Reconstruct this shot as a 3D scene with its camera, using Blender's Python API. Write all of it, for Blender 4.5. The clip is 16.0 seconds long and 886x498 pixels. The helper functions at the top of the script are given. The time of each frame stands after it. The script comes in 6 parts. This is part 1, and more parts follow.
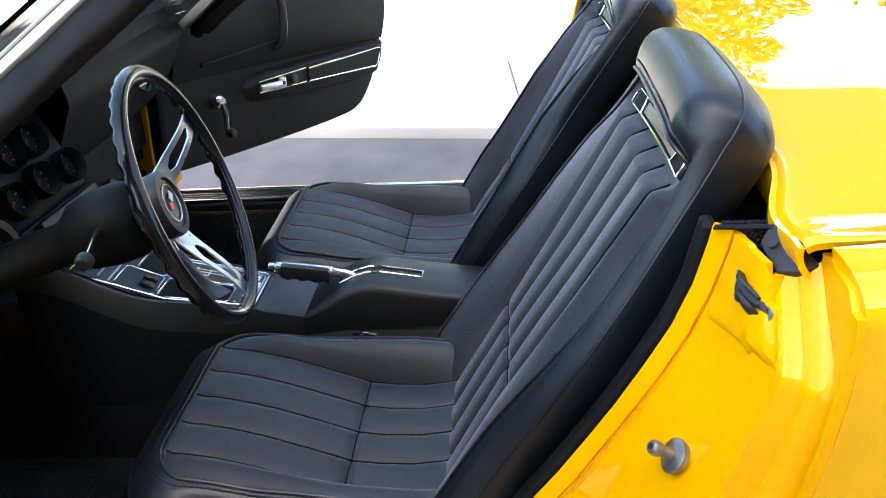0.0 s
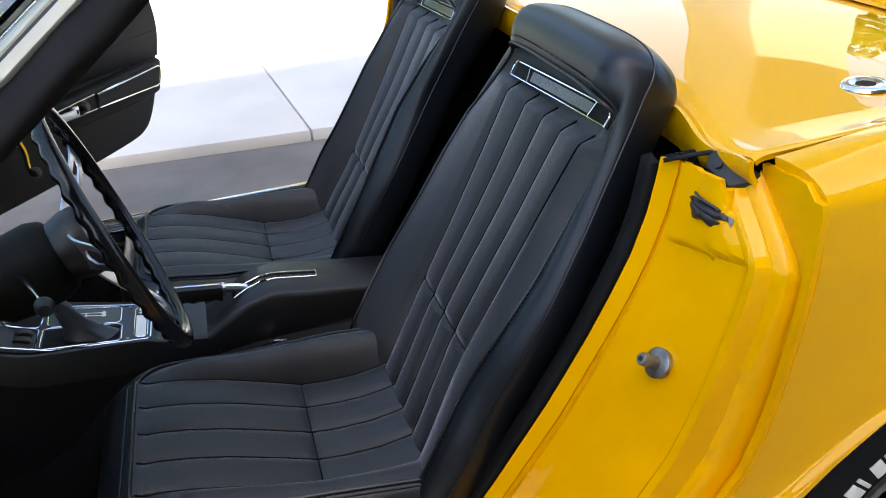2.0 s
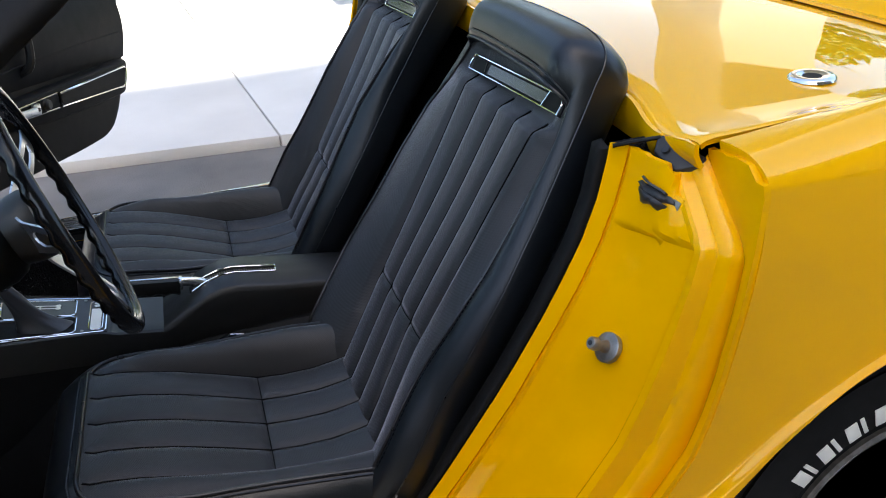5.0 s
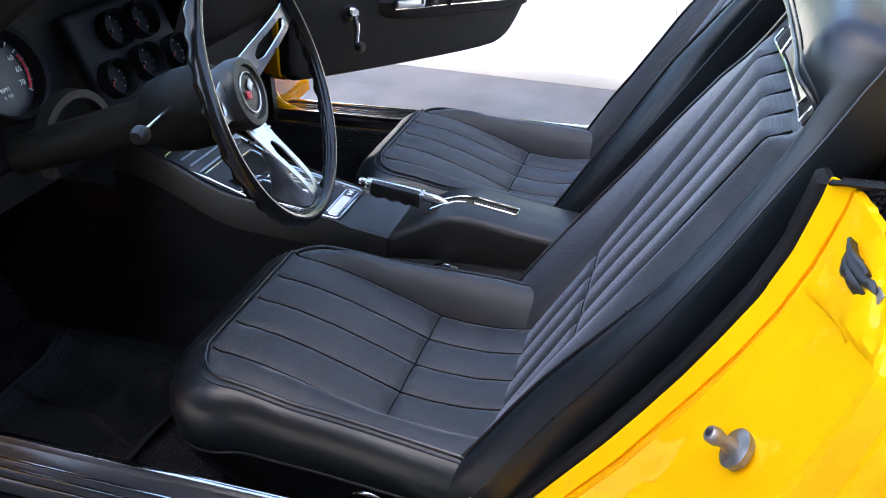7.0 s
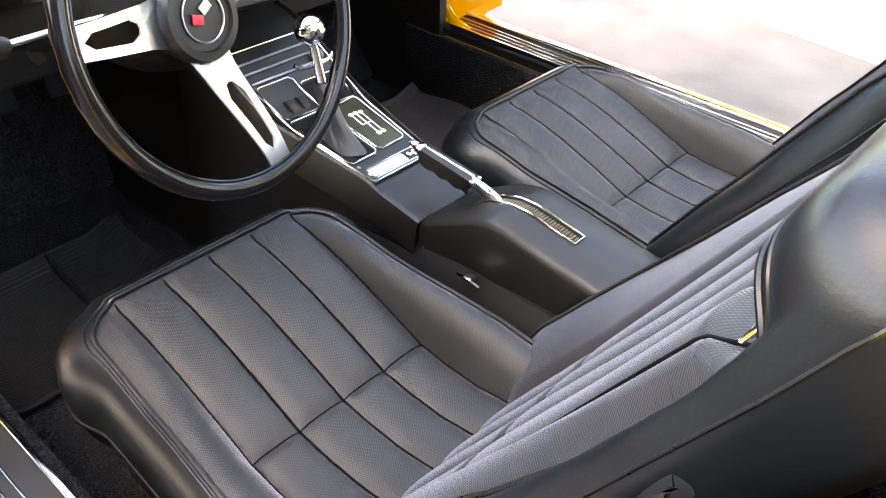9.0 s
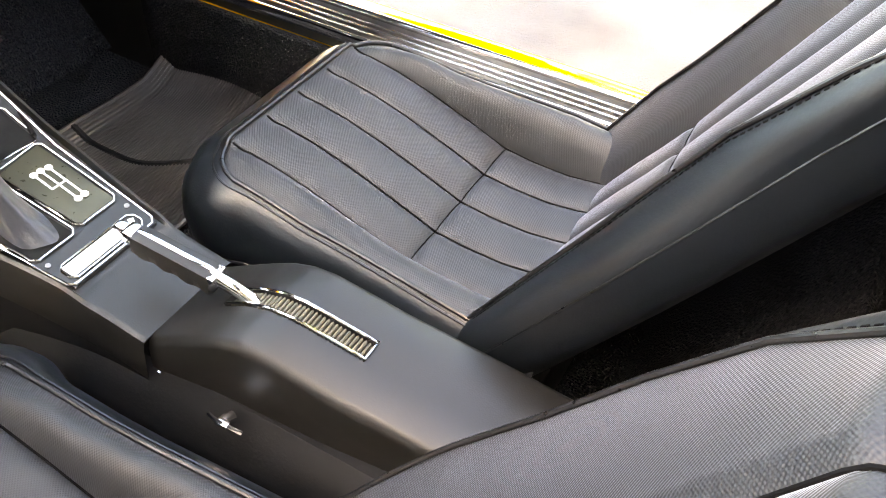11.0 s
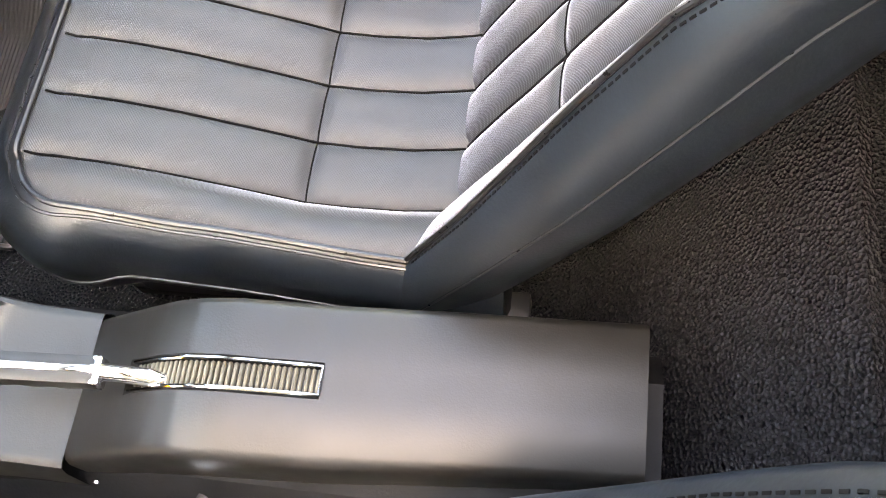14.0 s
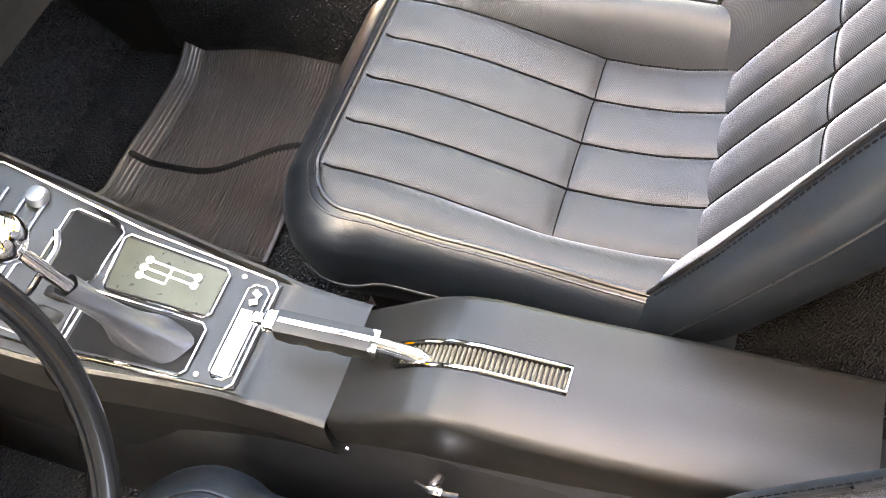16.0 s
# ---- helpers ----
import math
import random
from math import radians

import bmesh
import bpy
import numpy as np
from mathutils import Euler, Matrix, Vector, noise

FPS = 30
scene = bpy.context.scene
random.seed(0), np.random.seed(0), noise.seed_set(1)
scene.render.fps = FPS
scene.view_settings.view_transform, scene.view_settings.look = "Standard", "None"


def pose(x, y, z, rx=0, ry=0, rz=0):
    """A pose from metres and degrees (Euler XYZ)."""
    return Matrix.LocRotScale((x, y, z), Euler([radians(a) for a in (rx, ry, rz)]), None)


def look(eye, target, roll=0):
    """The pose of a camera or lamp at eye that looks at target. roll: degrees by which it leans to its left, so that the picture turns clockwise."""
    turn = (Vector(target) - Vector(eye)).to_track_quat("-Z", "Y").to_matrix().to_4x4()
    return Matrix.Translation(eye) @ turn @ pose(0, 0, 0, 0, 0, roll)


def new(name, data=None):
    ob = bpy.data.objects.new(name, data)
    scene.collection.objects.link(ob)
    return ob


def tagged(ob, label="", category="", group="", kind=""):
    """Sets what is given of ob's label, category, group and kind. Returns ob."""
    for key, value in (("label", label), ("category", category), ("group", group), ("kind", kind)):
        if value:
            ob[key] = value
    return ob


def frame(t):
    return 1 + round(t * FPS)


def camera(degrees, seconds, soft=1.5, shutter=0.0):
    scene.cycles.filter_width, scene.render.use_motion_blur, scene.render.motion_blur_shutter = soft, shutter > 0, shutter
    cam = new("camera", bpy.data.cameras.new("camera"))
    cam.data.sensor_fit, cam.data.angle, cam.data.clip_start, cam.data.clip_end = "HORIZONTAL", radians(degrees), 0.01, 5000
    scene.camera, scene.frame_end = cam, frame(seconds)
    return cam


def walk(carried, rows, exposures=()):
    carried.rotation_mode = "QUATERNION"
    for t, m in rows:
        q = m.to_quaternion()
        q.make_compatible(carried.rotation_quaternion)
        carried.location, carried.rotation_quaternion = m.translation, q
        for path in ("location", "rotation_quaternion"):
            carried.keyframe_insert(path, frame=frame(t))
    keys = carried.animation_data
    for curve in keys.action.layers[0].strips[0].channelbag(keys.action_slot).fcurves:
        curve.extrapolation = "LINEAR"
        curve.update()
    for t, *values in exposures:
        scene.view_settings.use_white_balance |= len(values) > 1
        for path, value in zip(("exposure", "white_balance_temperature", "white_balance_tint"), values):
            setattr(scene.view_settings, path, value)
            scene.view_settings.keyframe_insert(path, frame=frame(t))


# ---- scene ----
cam = camera(55.8, 16.0, soft=1.0)
PATH = [
    (0, (0.184, -1.295, 1.232), (-0.011, 0.472, 0.316), -4.2),
    (0.5, (0.136, -1.349, 1.238), (0.079, 0.426, 0.318), -3.3),
    (1, (0.058, -1.424, 1.242), (0.14, 0.365, 0.351), -2.6),
    (1.5, (-0.034, -1.448, 1.242), (0.221, 0.308, 0.321), -4.6),
    (2, (-0.085, -1.335, 1.247), (0.328, 0.375, 0.296), -5.5),
    (2.5, (-0.134, -1.225, 1.275), (0.499, 0.432, 0.351), -5.2),
    (3, (-0.196, -1.107, 1.291), (0.641, 0.48, 0.407), -8.4),
    (3.2, (-0.204, -1.085, 1.285), (0.69, 0.472, 0.404), -8.1),
    (5.3, (-0.038, -1.43, 1.211), (0.31, 0.302, 0.273), -4.0),
    (5.5, (-0.017, -1.461, 1.21), (0.239, 0.28, 0.259), -4.0),
    (6, (0.098, -1.463, 1.186), (0.09, 0.285, 0.213), -2.8),
    (6.5, (0.195, -1.379, 1.164), (-0.099, 0.333, 0.173), -1.4),
    (7, (0.256, -1.204, 1.151), (-0.271, 0.445, 0.151), -1.2),
    (7.5, (0.32, -1.09, 1.14), (-0.396, 0.469, 0.113), -1.5),
    (8, (0.415, -0.969, 1.135), (-0.503, 0.464, 0.084), 1.2),
    (8.2, (0.434, -0.919, 1.132), (-0.57, 0.448, 0.071), 1.1),
    (10.3, (0.338, -0.484, 1.107), (-0.626, 0.588, -0.279), 2.2),
    (10.5, (0.314, -0.448, 1.104), (-0.552, 0.725, -0.265), 3.6),
    (11, (0.263, -0.376, 1.093), (-0.385, 0.901, -0.304), 3.6),
    (11.5, (0.218, -0.321, 1.069), (-0.205, 0.854, -0.494), 5.4),
    (12, (0.194, -0.256, 1.082), (-0.14, 0.863, -0.541), 2.4),
    (12.5, (0.185, -0.207, 1.083), (-0.064, 0.825, -0.612), 0.5),
    (13, (0.178, -0.17, 1.069), (-0.11, 0.776, -0.669), -7.6),
    (13.5, (0.181, -0.139, 1.072), (-0.144, 0.722, -0.704), -14.0),
    (14, (0.179, -0.109, 1.087), (-0.144, 0.629, -0.743), -17.9),
    (14.5, (0.169, -0.126, 1.08), (-0.185, 0.667, -0.721), -15.4),
    (15, (0.135, -0.144, 1.076), (-0.271, 0.639, -0.719), -15.9),
    (15.5, (0.116, -0.165, 1.092), (-0.474, 0.595, -0.661), -25.9),
    (16, (0.112, -0.239, 1.135), (-0.555, 0.683, -0.51), -20.6),
]
EXPOSURES = [(0, 2.7, 6650, 12), (0.5, 2.5, 6650, 12), (1.0, 2.15, 6700, 11), (2.0, 1.97, 6800, 10), (3.0, 1.50, 6800, 10), (5.5, 1.90, 6800, 10), (6.0, 2.08, 6800, 10), (6.5, 2.45, 6500, 14), (7.0, 2.92, 6400, 14), (8.2, 3.75, 7600, 15), (10.3, 4.3, 9800, 15), (11.5, 4.72, 9800, 15), (12.5, 5.02, 9800, 15), (16, 5.18, 9800, 15)]
walk(cam, [(t, look(eye, target, roll)) for t, eye, target, roll in PATH], EXPOSURES)

# exposure of the clip's camera: opens up as it leans into the shaded cabin
# ---- world, sun, exposure ----
G = 0.02          # height of the road
world = bpy.data.worlds.new("sky")
scene.world = world
world.use_nodes = True
wn = world.node_tree
sky = wn.nodes.new("ShaderNodeTexSky")
sky.sky_type, sky.sun_disc = "NISHITA", False
sky.sun_elevation, sky.sun_rotation = radians(56.5), radians(180)
sky.air_density, sky.dust_density = 1.0, 1.7
wn.links.new(sky.outputs[0], wn.nodes["Background"].inputs[0])
wn.nodes["Background"].inputs[1].default_value = 0.15
sun = new("sun", bpy.data.lights.new("sun", "SUN"))
sun.data.energy, sun.data.angle, sun.data.color = 5.0, radians(0.53), (1.0, 0.95, 0.88)
sun.matrix_world = look((0, -10.0, 15.1), (0, 0, 0))


# ---- materials ----
def surface(name, col, rough=0.5, metal=0.0, var=0.15, scale=6.0, bump=0.0, bscale=150.0, coat=0.0, kind="noise", fine=0.0, col2=None, spec=0.5, rvar=0.08, cior=1.38):
    m = bpy.data.materials.new(name)
    m.use_nodes = True
    nt = m.node_tree
    b = nt.nodes["Principled BSDF"]
    tc = nt.nodes.new("ShaderNodeTexCoord")
    n1 = nt.nodes.new("ShaderNodeTexNoise")
    n1.inputs["Scale"].default_value, n1.inputs["Detail"].default_value = scale, 5.0
    nt.links.new(tc.outputs["Object"], n1.inputs["Vector"])
    ramp = nt.nodes.new("ShaderNodeMix")
    ramp.data_type = "RGBA"
    lo = col2 if col2 else tuple(c * (1 - var) for c in col)
    hi = col if col2 else tuple(min(1, c * (1 + var)) for c in col)
    ramp.inputs[6].default_value, ramp.inputs[7].default_value = (*lo, 1), (*hi, 1)
    mr = nt.nodes.new("ShaderNodeMapRange")
    mr.inputs[1].default_value, mr.inputs[2].default_value = 0.32, 0.68
    nt.links.new(n1.outputs["Fac"], mr.inputs[0])
    nt.links.new(mr.outputs[0], ramp.inputs[0])
    nt.links.new(ramp.outputs[2], b.inputs["Base Color"])
    rr = nt.nodes.new("ShaderNodeMapRange")
    rr.inputs[3].default_value, rr.inputs[4].default_value = max(0.02, rough - rvar), min(1, rough + rvar)
    n2 = nt.nodes.new("ShaderNodeTexNoise")
    n2.inputs["Scale"].default_value, n2.inputs["Detail"].default_value = scale * 4.3, 4.0
    nt.links.new(tc.outputs["Object"], n2.inputs["Vector"])
    nt.links.new(n2.outputs["Fac"], rr.inputs[0])
    nt.links.new(rr.outputs[0], b.inputs["Roughness"])
    b.inputs["Metallic"].default_value = metal
    b.inputs["Specular IOR Level"].default_value = spec
    if coat:
        b.inputs["Coat Weight"].default_value, b.inputs["Coat Roughness"].default_value = coat, 0.015
        b.inputs["Coat IOR"].default_value = cior
    if bump:
        if kind == "voronoi":
            t = nt.nodes.new("ShaderNodeTexVoronoi")
            out = t.outputs["Distance"]
        elif kind == "wave":
            t = nt.nodes.new("ShaderNodeTexWave")
            t.bands_direction = "Y"
            out = t.outputs["Fac"]
        else:
            t = nt.nodes.new("ShaderNodeTexNoise")
            t.inputs["Detail"].default_value = 6.0
            out = t.outputs["Fac"]
        t.inputs["Scale"].default_value = bscale
        nt.links.new(tc.outputs["Object"], t.inputs["Vector"])
        bp = nt.nodes.new("ShaderNodeBump")
        bp.inputs["Strength"].default_value = bump
        bp.inputs["Distance"].default_value = 0.002 if not fine else fine
        nt.links.new(out, bp.inputs["Height"])
        nt.links.new(bp.outputs[0], b.inputs["Normal"])
    return m


PAINT = surface("yellow_paint", (0.86, 0.415, 0.0012), 0.30, var=0.03, scale=2.0, coat=1.0, cior=1.5, rvar=0.04, spec=0.0)
PAINT_JAMB = surface("yellow_jamb_paint", (0.86, 0.415, 0.0012), 0.32, var=0.05, scale=9.0, bump=0.03, bscale=120, coat=0.6, spec=0.0)
WEAVE = surface("black_weave_vinyl", (0.0112, 0.0113, 0.0122), 0.54, var=0.12, scale=5, spec=0.62)
wt = WEAVE.node_tree
uv, sep, bp = wt.nodes.new("ShaderNodeTexCoord"), wt.nodes.new("ShaderNodeSeparateXYZ"), wt.nodes.new("ShaderNodeBump")
wt.links.new(uv.outputs["UV"], sep.inputs[0])
waves = []
for axis, period in ((0, 0.0026), (1, 0.0030)):
    k, s = wt.nodes.new("ShaderNodeMath"), wt.nodes.new("ShaderNodeMath")
    k.operation, s.operation = "MULTIPLY", "SINE"
    k.inputs[1].default_value = math.tau / period
    wt.links.new(sep.outputs[axis], k.inputs[0])
    wt.links.new(k.outputs[0], s.inputs[0])
    waves.append(s)
mul = wt.nodes.new("ShaderNodeMath")
mul.operation = "MULTIPLY"
wt.links.new(waves[0].outputs[0], mul.inputs[0])
wt.links.new(waves[1].outputs[0], mul.inputs[1])
bp.inputs["Strength"].default_value, bp.inputs["Distance"].default_value = 0.46, 0.0003
wt.links.new(mul.outputs[0], bp.inputs["Height"])
shade, tint = wt.nodes.new("ShaderNodeMapRange"), wt.nodes.new("ShaderNodeMix")     # yarn and the gaps between
shade.inputs[1].default_value, shade.inputs[2].default_value, shade.inputs[3].default_value, shade.inputs[4].default_value = -0.8, 0.6, 0.52, 1.22
tint.data_type, tint.blend_type = "RGBA", "MULTIPLY"
tint.inputs[0].default_value = 1.0
wb = wt.nodes["Principled BSDF"]
wt.links.new(mul.outputs[0], shade.inputs[0])
wt.links.new(wb.inputs["Base Color"].links[0].from_socket, tint.inputs[6])
wt.links.new(shade.outputs[0], tint.inputs[7])
wt.links.new(tint.outputs[2], wb.inputs["Base Color"])
wt.links.new(bp.outputs[0], wb.inputs["Normal"])
wb.inputs["Sheen Weight"].default_value, wb.inputs["Sheen Roughness"].default_value = 0.60, 0.30
wb.inputs["Sheen Tint"].default_value = (0.74, 0.79, 0.92, 1)
VINYL = surface("black_vinyl", (0.0065, 0.0086, 0.0108), 0.34, var=0.2, scale=7, bump=0.25, bscale=380, fine=0.0008, spec=0.42)
PIPING = surface("black_piping", (0.008, 0.008, 0.0085), 0.30, var=0.1, scale=30)
SEAM = surface("seam_thread", (0.004, 0.004, 0.004), 0.9, var=0.1, scale=40, spec=0.05)
PLASTIC = surface("black_plastic", (0.0095, 0.0086, 0.0072), 0.44, var=0.15, scale=9, bump=0.2, bscale=600, fine=0.0006)
PADDED = surface("black_dash_pad", (0.006, 0.006, 0.0062), 0.6, var=0.15, scale=6, bump=0.25, bscale=350, fine=0.001, spec=0.16)
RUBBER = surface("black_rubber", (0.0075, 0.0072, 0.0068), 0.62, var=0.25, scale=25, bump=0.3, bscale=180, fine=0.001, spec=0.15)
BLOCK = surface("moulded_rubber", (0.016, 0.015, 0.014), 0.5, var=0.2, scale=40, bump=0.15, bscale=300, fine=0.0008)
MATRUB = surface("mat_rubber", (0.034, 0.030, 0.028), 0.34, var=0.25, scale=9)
CARPET = surface("black_carpet", (0.019, 0.019, 0.0205), 0.95, var=0.55, scale=260, bump=1.0, bscale=260, kind="voronoi", fine=0.006, spec=0.10)
CHROME = surface("chrome", (0.82, 0.82, 0.83), 0.09, 1.0, var=0.04, scale=12, rvar=0.04)
POLISH = surface("polished_trim", (0.82, 0.81, 0.78), 0.38, 0.6, var=0.05, scale=9)
BRUSHED = surface("brushed_steel", (0.55, 0.57, 0.60), 0.30, 1.0, var=0.06, scale=30, bump=0.05, bscale=600)
STEEL = surface("dull_zinc", (0.30, 0.28, 0.25), 0.45, 0.9, var=0.3, scale=60)
SILL = surface("black_sill", (0.02, 0.019, 0.018), 0.35, var=0.2, scale=10)
TRIM = surface("olive_grey_trim", (0.44, 0.42, 0.33), 0.40, 0.1, var=0.12, scale=10, bump=0.1, bscale=90)
MESHVINYL = surface("perforated_vinyl", (0.010, 0.010, 0.011), 0.45, var=0.15, scale=9, bump=0.3, bscale=900, kind="voronoi", fine=0.0005)
WHITE = surface("white_mark", (0.80, 0.79, 0.72), 0.45, var=0.05, scale=30)
RED = surface("red_mark", (0.55, 0.02, 0.04), 0.4, var=0.1, scale=30)
OLIVE = surface("anodised_plate", (0.075, 0.07, 0.045), 0.3, 0.5, var=0.1, scale=30)
DIAL = surface("dial_face", (0.012, 0.012, 0.013), 0.4, var=0.1, scale=30)
ASPHALT = surface("asphalt", (0.175, 0.163, 0.150), 0.9, var=0.22, scale=3, bump=0.8, bscale=220, fine=0.006, spec=0.3)
CONCRETE = surface("concrete", (0.62, 0.605, 0.57), 0.88, var=0.10, scale=1.5, bump=0.4, bscale=120, fine=0.004, spec=0.3)
STUCCO = surface("brown_stucco", (0.11, 0.088, 0.062), 0.9, var=0.05, scale=2, bump=0.5, bscale=60, fine=0.004, spec=0.2)
CREAMST = surface("cream_stucco", (0.56, 0.51, 0.43), 0.9, var=0.05, scale=2, bump=0.5, bscale=60, fine=0.004, spec=0.2)
GRASS = surface("grass_soil", (0.10, 0.17, 0.03), 0.95, var=0.4, scale=3, col2=(0.05, 0.10, 0.015), spec=0.2)
LEAF = surface("leaf", (0.19, 0.26, 0.04), 0.55, var=0.4, scale=3, col2=(0.08, 0.13, 0.018))
BARK = surface("bark", (0.12, 0.085, 0.06), 0.9, var=0.3, scale=12, bump=0.7, bscale=40, fine=0.01)
MULCH = surface("mulch", (0.10, 0.07, 0.05), 0.95, var=0.5, scale=30, bump=0.8, bscale=60, fine=0.02)
RAILM = surface("galvanised_rail", (0.34, 0.33, 0.30), 0.5, 0.6, var=0.15, scale=15)
VENTBAR = surface("vent_bar_plastic", (0.035, 0.035, 0.038), 0.20, 0.2, var=0.1, scale=20)
TYRE = surface("tyre_rubber", (0.007, 0.007, 0.007), 0.75, var=0.2, scale=15, spec=0.2)
GLASS = bpy.data.materials.new("window_glass")
GLASS.use_nodes = True
gb = GLASS.node_tree.nodes["Principled BSDF"]
gb.inputs["Transmission Weight"].default_value, gb.inputs["Roughness"].default_value = 1.0, 0.01
gb.inputs["IOR"].default_value, gb.inputs["Base Color"].default_value = 1.25, (0.86, 0.93, 0.92, 1)


# ---- mesh helpers ----
def surf(fn, us, vs, cu=False, cv=False, flip=False, uvs=None):
    """A quad sheet of fn(u, v) over the lists us and vs."""
    bm = bmesh.new()
    rows = [[bm.verts.new(fn(u, v)) for v in vs] for u in us]
    lay = bm.loops.layers.uv.new("metres") if uvs else None
    place = {rows[i][j]: uvs(u, v) for i, u in enumerate(us) for j, v in enumerate(vs)} if uvs else None
    nu, nv = len(us), len(vs)
    for i in range(nu if cu else nu - 1):
        for j in range(nv if cv else nv - 1):
            a, b, c, d = rows[i][j], rows[(i + 1) % nu][j], rows[(i + 1) % nu][(j + 1) % nv], rows[i][(j + 1) % nv]
            f = bm.faces.new((a, d, c, b) if flip else (a, b, c, d))
            if uvs:
                for lp in f.loops:
                    lp[lay].uv = place[lp.vert]
    return bm


def lin(a, b, n):
    return [a + (b - a) * i / n for i in range(n + 1)]


def solid(bm, t):
    """Thickens a sheet by t against its normals."""
    bm.normal_update()
    faces, edges = bm.faces[:], [e for e in bm.edges if e.is_boundary]
    back = {v: bm.verts.new(v.co - v.normal * t) for v in bm.verts[:]}
    for f in faces:
        bm.faces.new([back[v] for v in reversed(f.verts)])
    for e in edges:
        lp = e.link_loops[0]
        a, b = lp.vert, lp.link_loop_next.vert
        bm.faces.new((b, a, back[a], back[b]))
    return bm


def box(cx, cy, cz, sx, sy, sz, bev=0.0, seg=2, m=None):
    bm = bmesh.new()
    bmesh.ops.create_cube(bm, size=1)
    bmesh.ops.scale(bm, vec=(sx, sy, sz), verts=bm.verts)
    if bev:
        bmesh.ops.bevel(bm, geom=bm.edges[:], offset=bev, segments=seg, affect="EDGES", profile=0.5)
    bmesh.ops.transform(bm, matrix=(m or Matrix()) if m else Matrix.Translation((cx, cy, cz)), verts=bm.verts)
    return bm


def tube(pts, r, seg=8, closed=False):
    pts = [Vector(p) for p in pts]
    n = len(pts)
    bm = bmesh.new()
    rings, up = [], None
    for i, p in enumerate(pts):
        a = pts[(i - 1) % n] if (closed or i) else p
        b = pts[(i + 1) % n] if (closed or i < n - 1) else p
        t = (b - a).normalized()
        if up is None:
            up = t.orthogonal().normalized()
        up = (up - t * up.dot(t)).normalized()
        side = t.cross(up)
        rr = r[i] if isinstance(r, (list, tuple)) else r
        rings.append([bm.verts.new(p + rr * (math.cos(k * math.tau / seg) * up + math.sin(k * math.tau / seg) * side)) for k in range(seg)])
    for i in range(n if closed else n - 1):
        for k in range(seg):
            bm.faces.new((rings[i][k], rings[(i + 1) % n][k], rings[(i + 1) % n][(k + 1) % seg], rings[i][(k + 1) % seg]))
    if not closed:
        bm.faces.new(rings[0])
        bm.faces.new(rings[-1][::-1])
    bmesh.ops.recalc_face_normals(bm, faces=bm.faces)
    return bm


def lathe(prof, m=None, seg=24):
    """Turns (radius, height) pairs round z, then moves by m."""
    bm = bmesh.new()
    rings = []
    for r, h in prof:
        if r < 1e-6:
            rings.append([bm.verts.new((0, 0, h))] * seg)
        else:
            rings.append([bm.verts.new((r * math.cos(k * math.tau / seg), r * math.sin(k * math.tau / seg), h)) for k in range(seg)])
    for a, b in zip(rings, rings[1:]):
        for k in range(seg):
            q = [a[k], a[(k + 1) % seg], b[(k + 1) % seg], b[k]]
            u = []
            for v in q:
                if v not in u:
                    u.append(v)
            if len(u) > 2:
                bm.faces.new(u)
    for ring in (rings[0], rings[-1]):
        if ring[0] is not ring[1]:
            bm.faces.new(ring)
    bmesh.ops.recalc_face_normals(bm, faces=bm.faces)
    if m:
        bmesh.ops.transform(bm, matrix=m, verts=bm.verts)
    return bm


def prism(poly, h, m=None, bev=0.0):
    """A plate of the outline poly (x, y), from z 0 to h, moved by m."""
    bm = bmesh.new()
    f = bm.faces.new([bm.verts.new((x, y, 0)) for x, y in poly])
    r = bmesh.ops.extrude_face_region(bm, geom=[f])
    bmesh.ops.translate(bm, vec=(0, 0, h), verts=[v for v in r["geom"] if isinstance(v, bmesh.types.BMVert)])
    bmesh.ops.recalc_face_normals(bm, faces=bm.faces)
    if bev:
        bmesh.ops.bevel(bm, geom=bm.edges[:], offset=bev, segments=2, affect="EDGES", profile=0.5)
    if m:
        bmesh.ops.transform(bm, matrix=m, verts=bm.verts)
    return bm


def join(*bms):
    out = bmesh.new()
    for b in bms:
        me = bpy.data.meshes.new("tmp")
        b.to_mesh(me)
        b.free()
        out.from_mesh(me)
        bpy.data.meshes.remove(me)
    return out


def moved(bm, m):
    bmesh.ops.transform(bm, matrix=m, verts=bm.verts)
    return bm


def mirror(bm):
    """The same across the car's middle line."""
    bmesh.ops.scale(bm, vec=(1, -1, 1), verts=bm.verts)
    bmesh.ops.reverse_faces(bm, faces=bm.faces)
    return bm


def aim(p, n, up=(0, 0, 1)):
    """A pose at p whose z axis points along n."""
    z = Vector(n).normalized()
    x = Vector(up).cross(z)
    x = x.normalized() if x.length > 1e-4 else Vector((1, 0, 0))
    y = z.cross(x)
    return Matrix.Translation(p) @ Matrix((x, y, z)).transposed().to_4x4()


def bake(name, bm, material, sharp=38):
    me = bpy.data.meshes.new(name)
    bm.normal_update()
    for f in bm.faces:
        f.smooth = True
    bm.to_mesh(me)
    bm.free()
    me.set_sharp_from_angle(angle=radians(sharp))
    me.materials.append(material)
    return me


def thing(name, at, label, category, group="", kind=""):
    ob = new(name)
    ob.empty_display_size = 0.05
    ob.location = at
    return tagged(ob, label, category, group, kind)


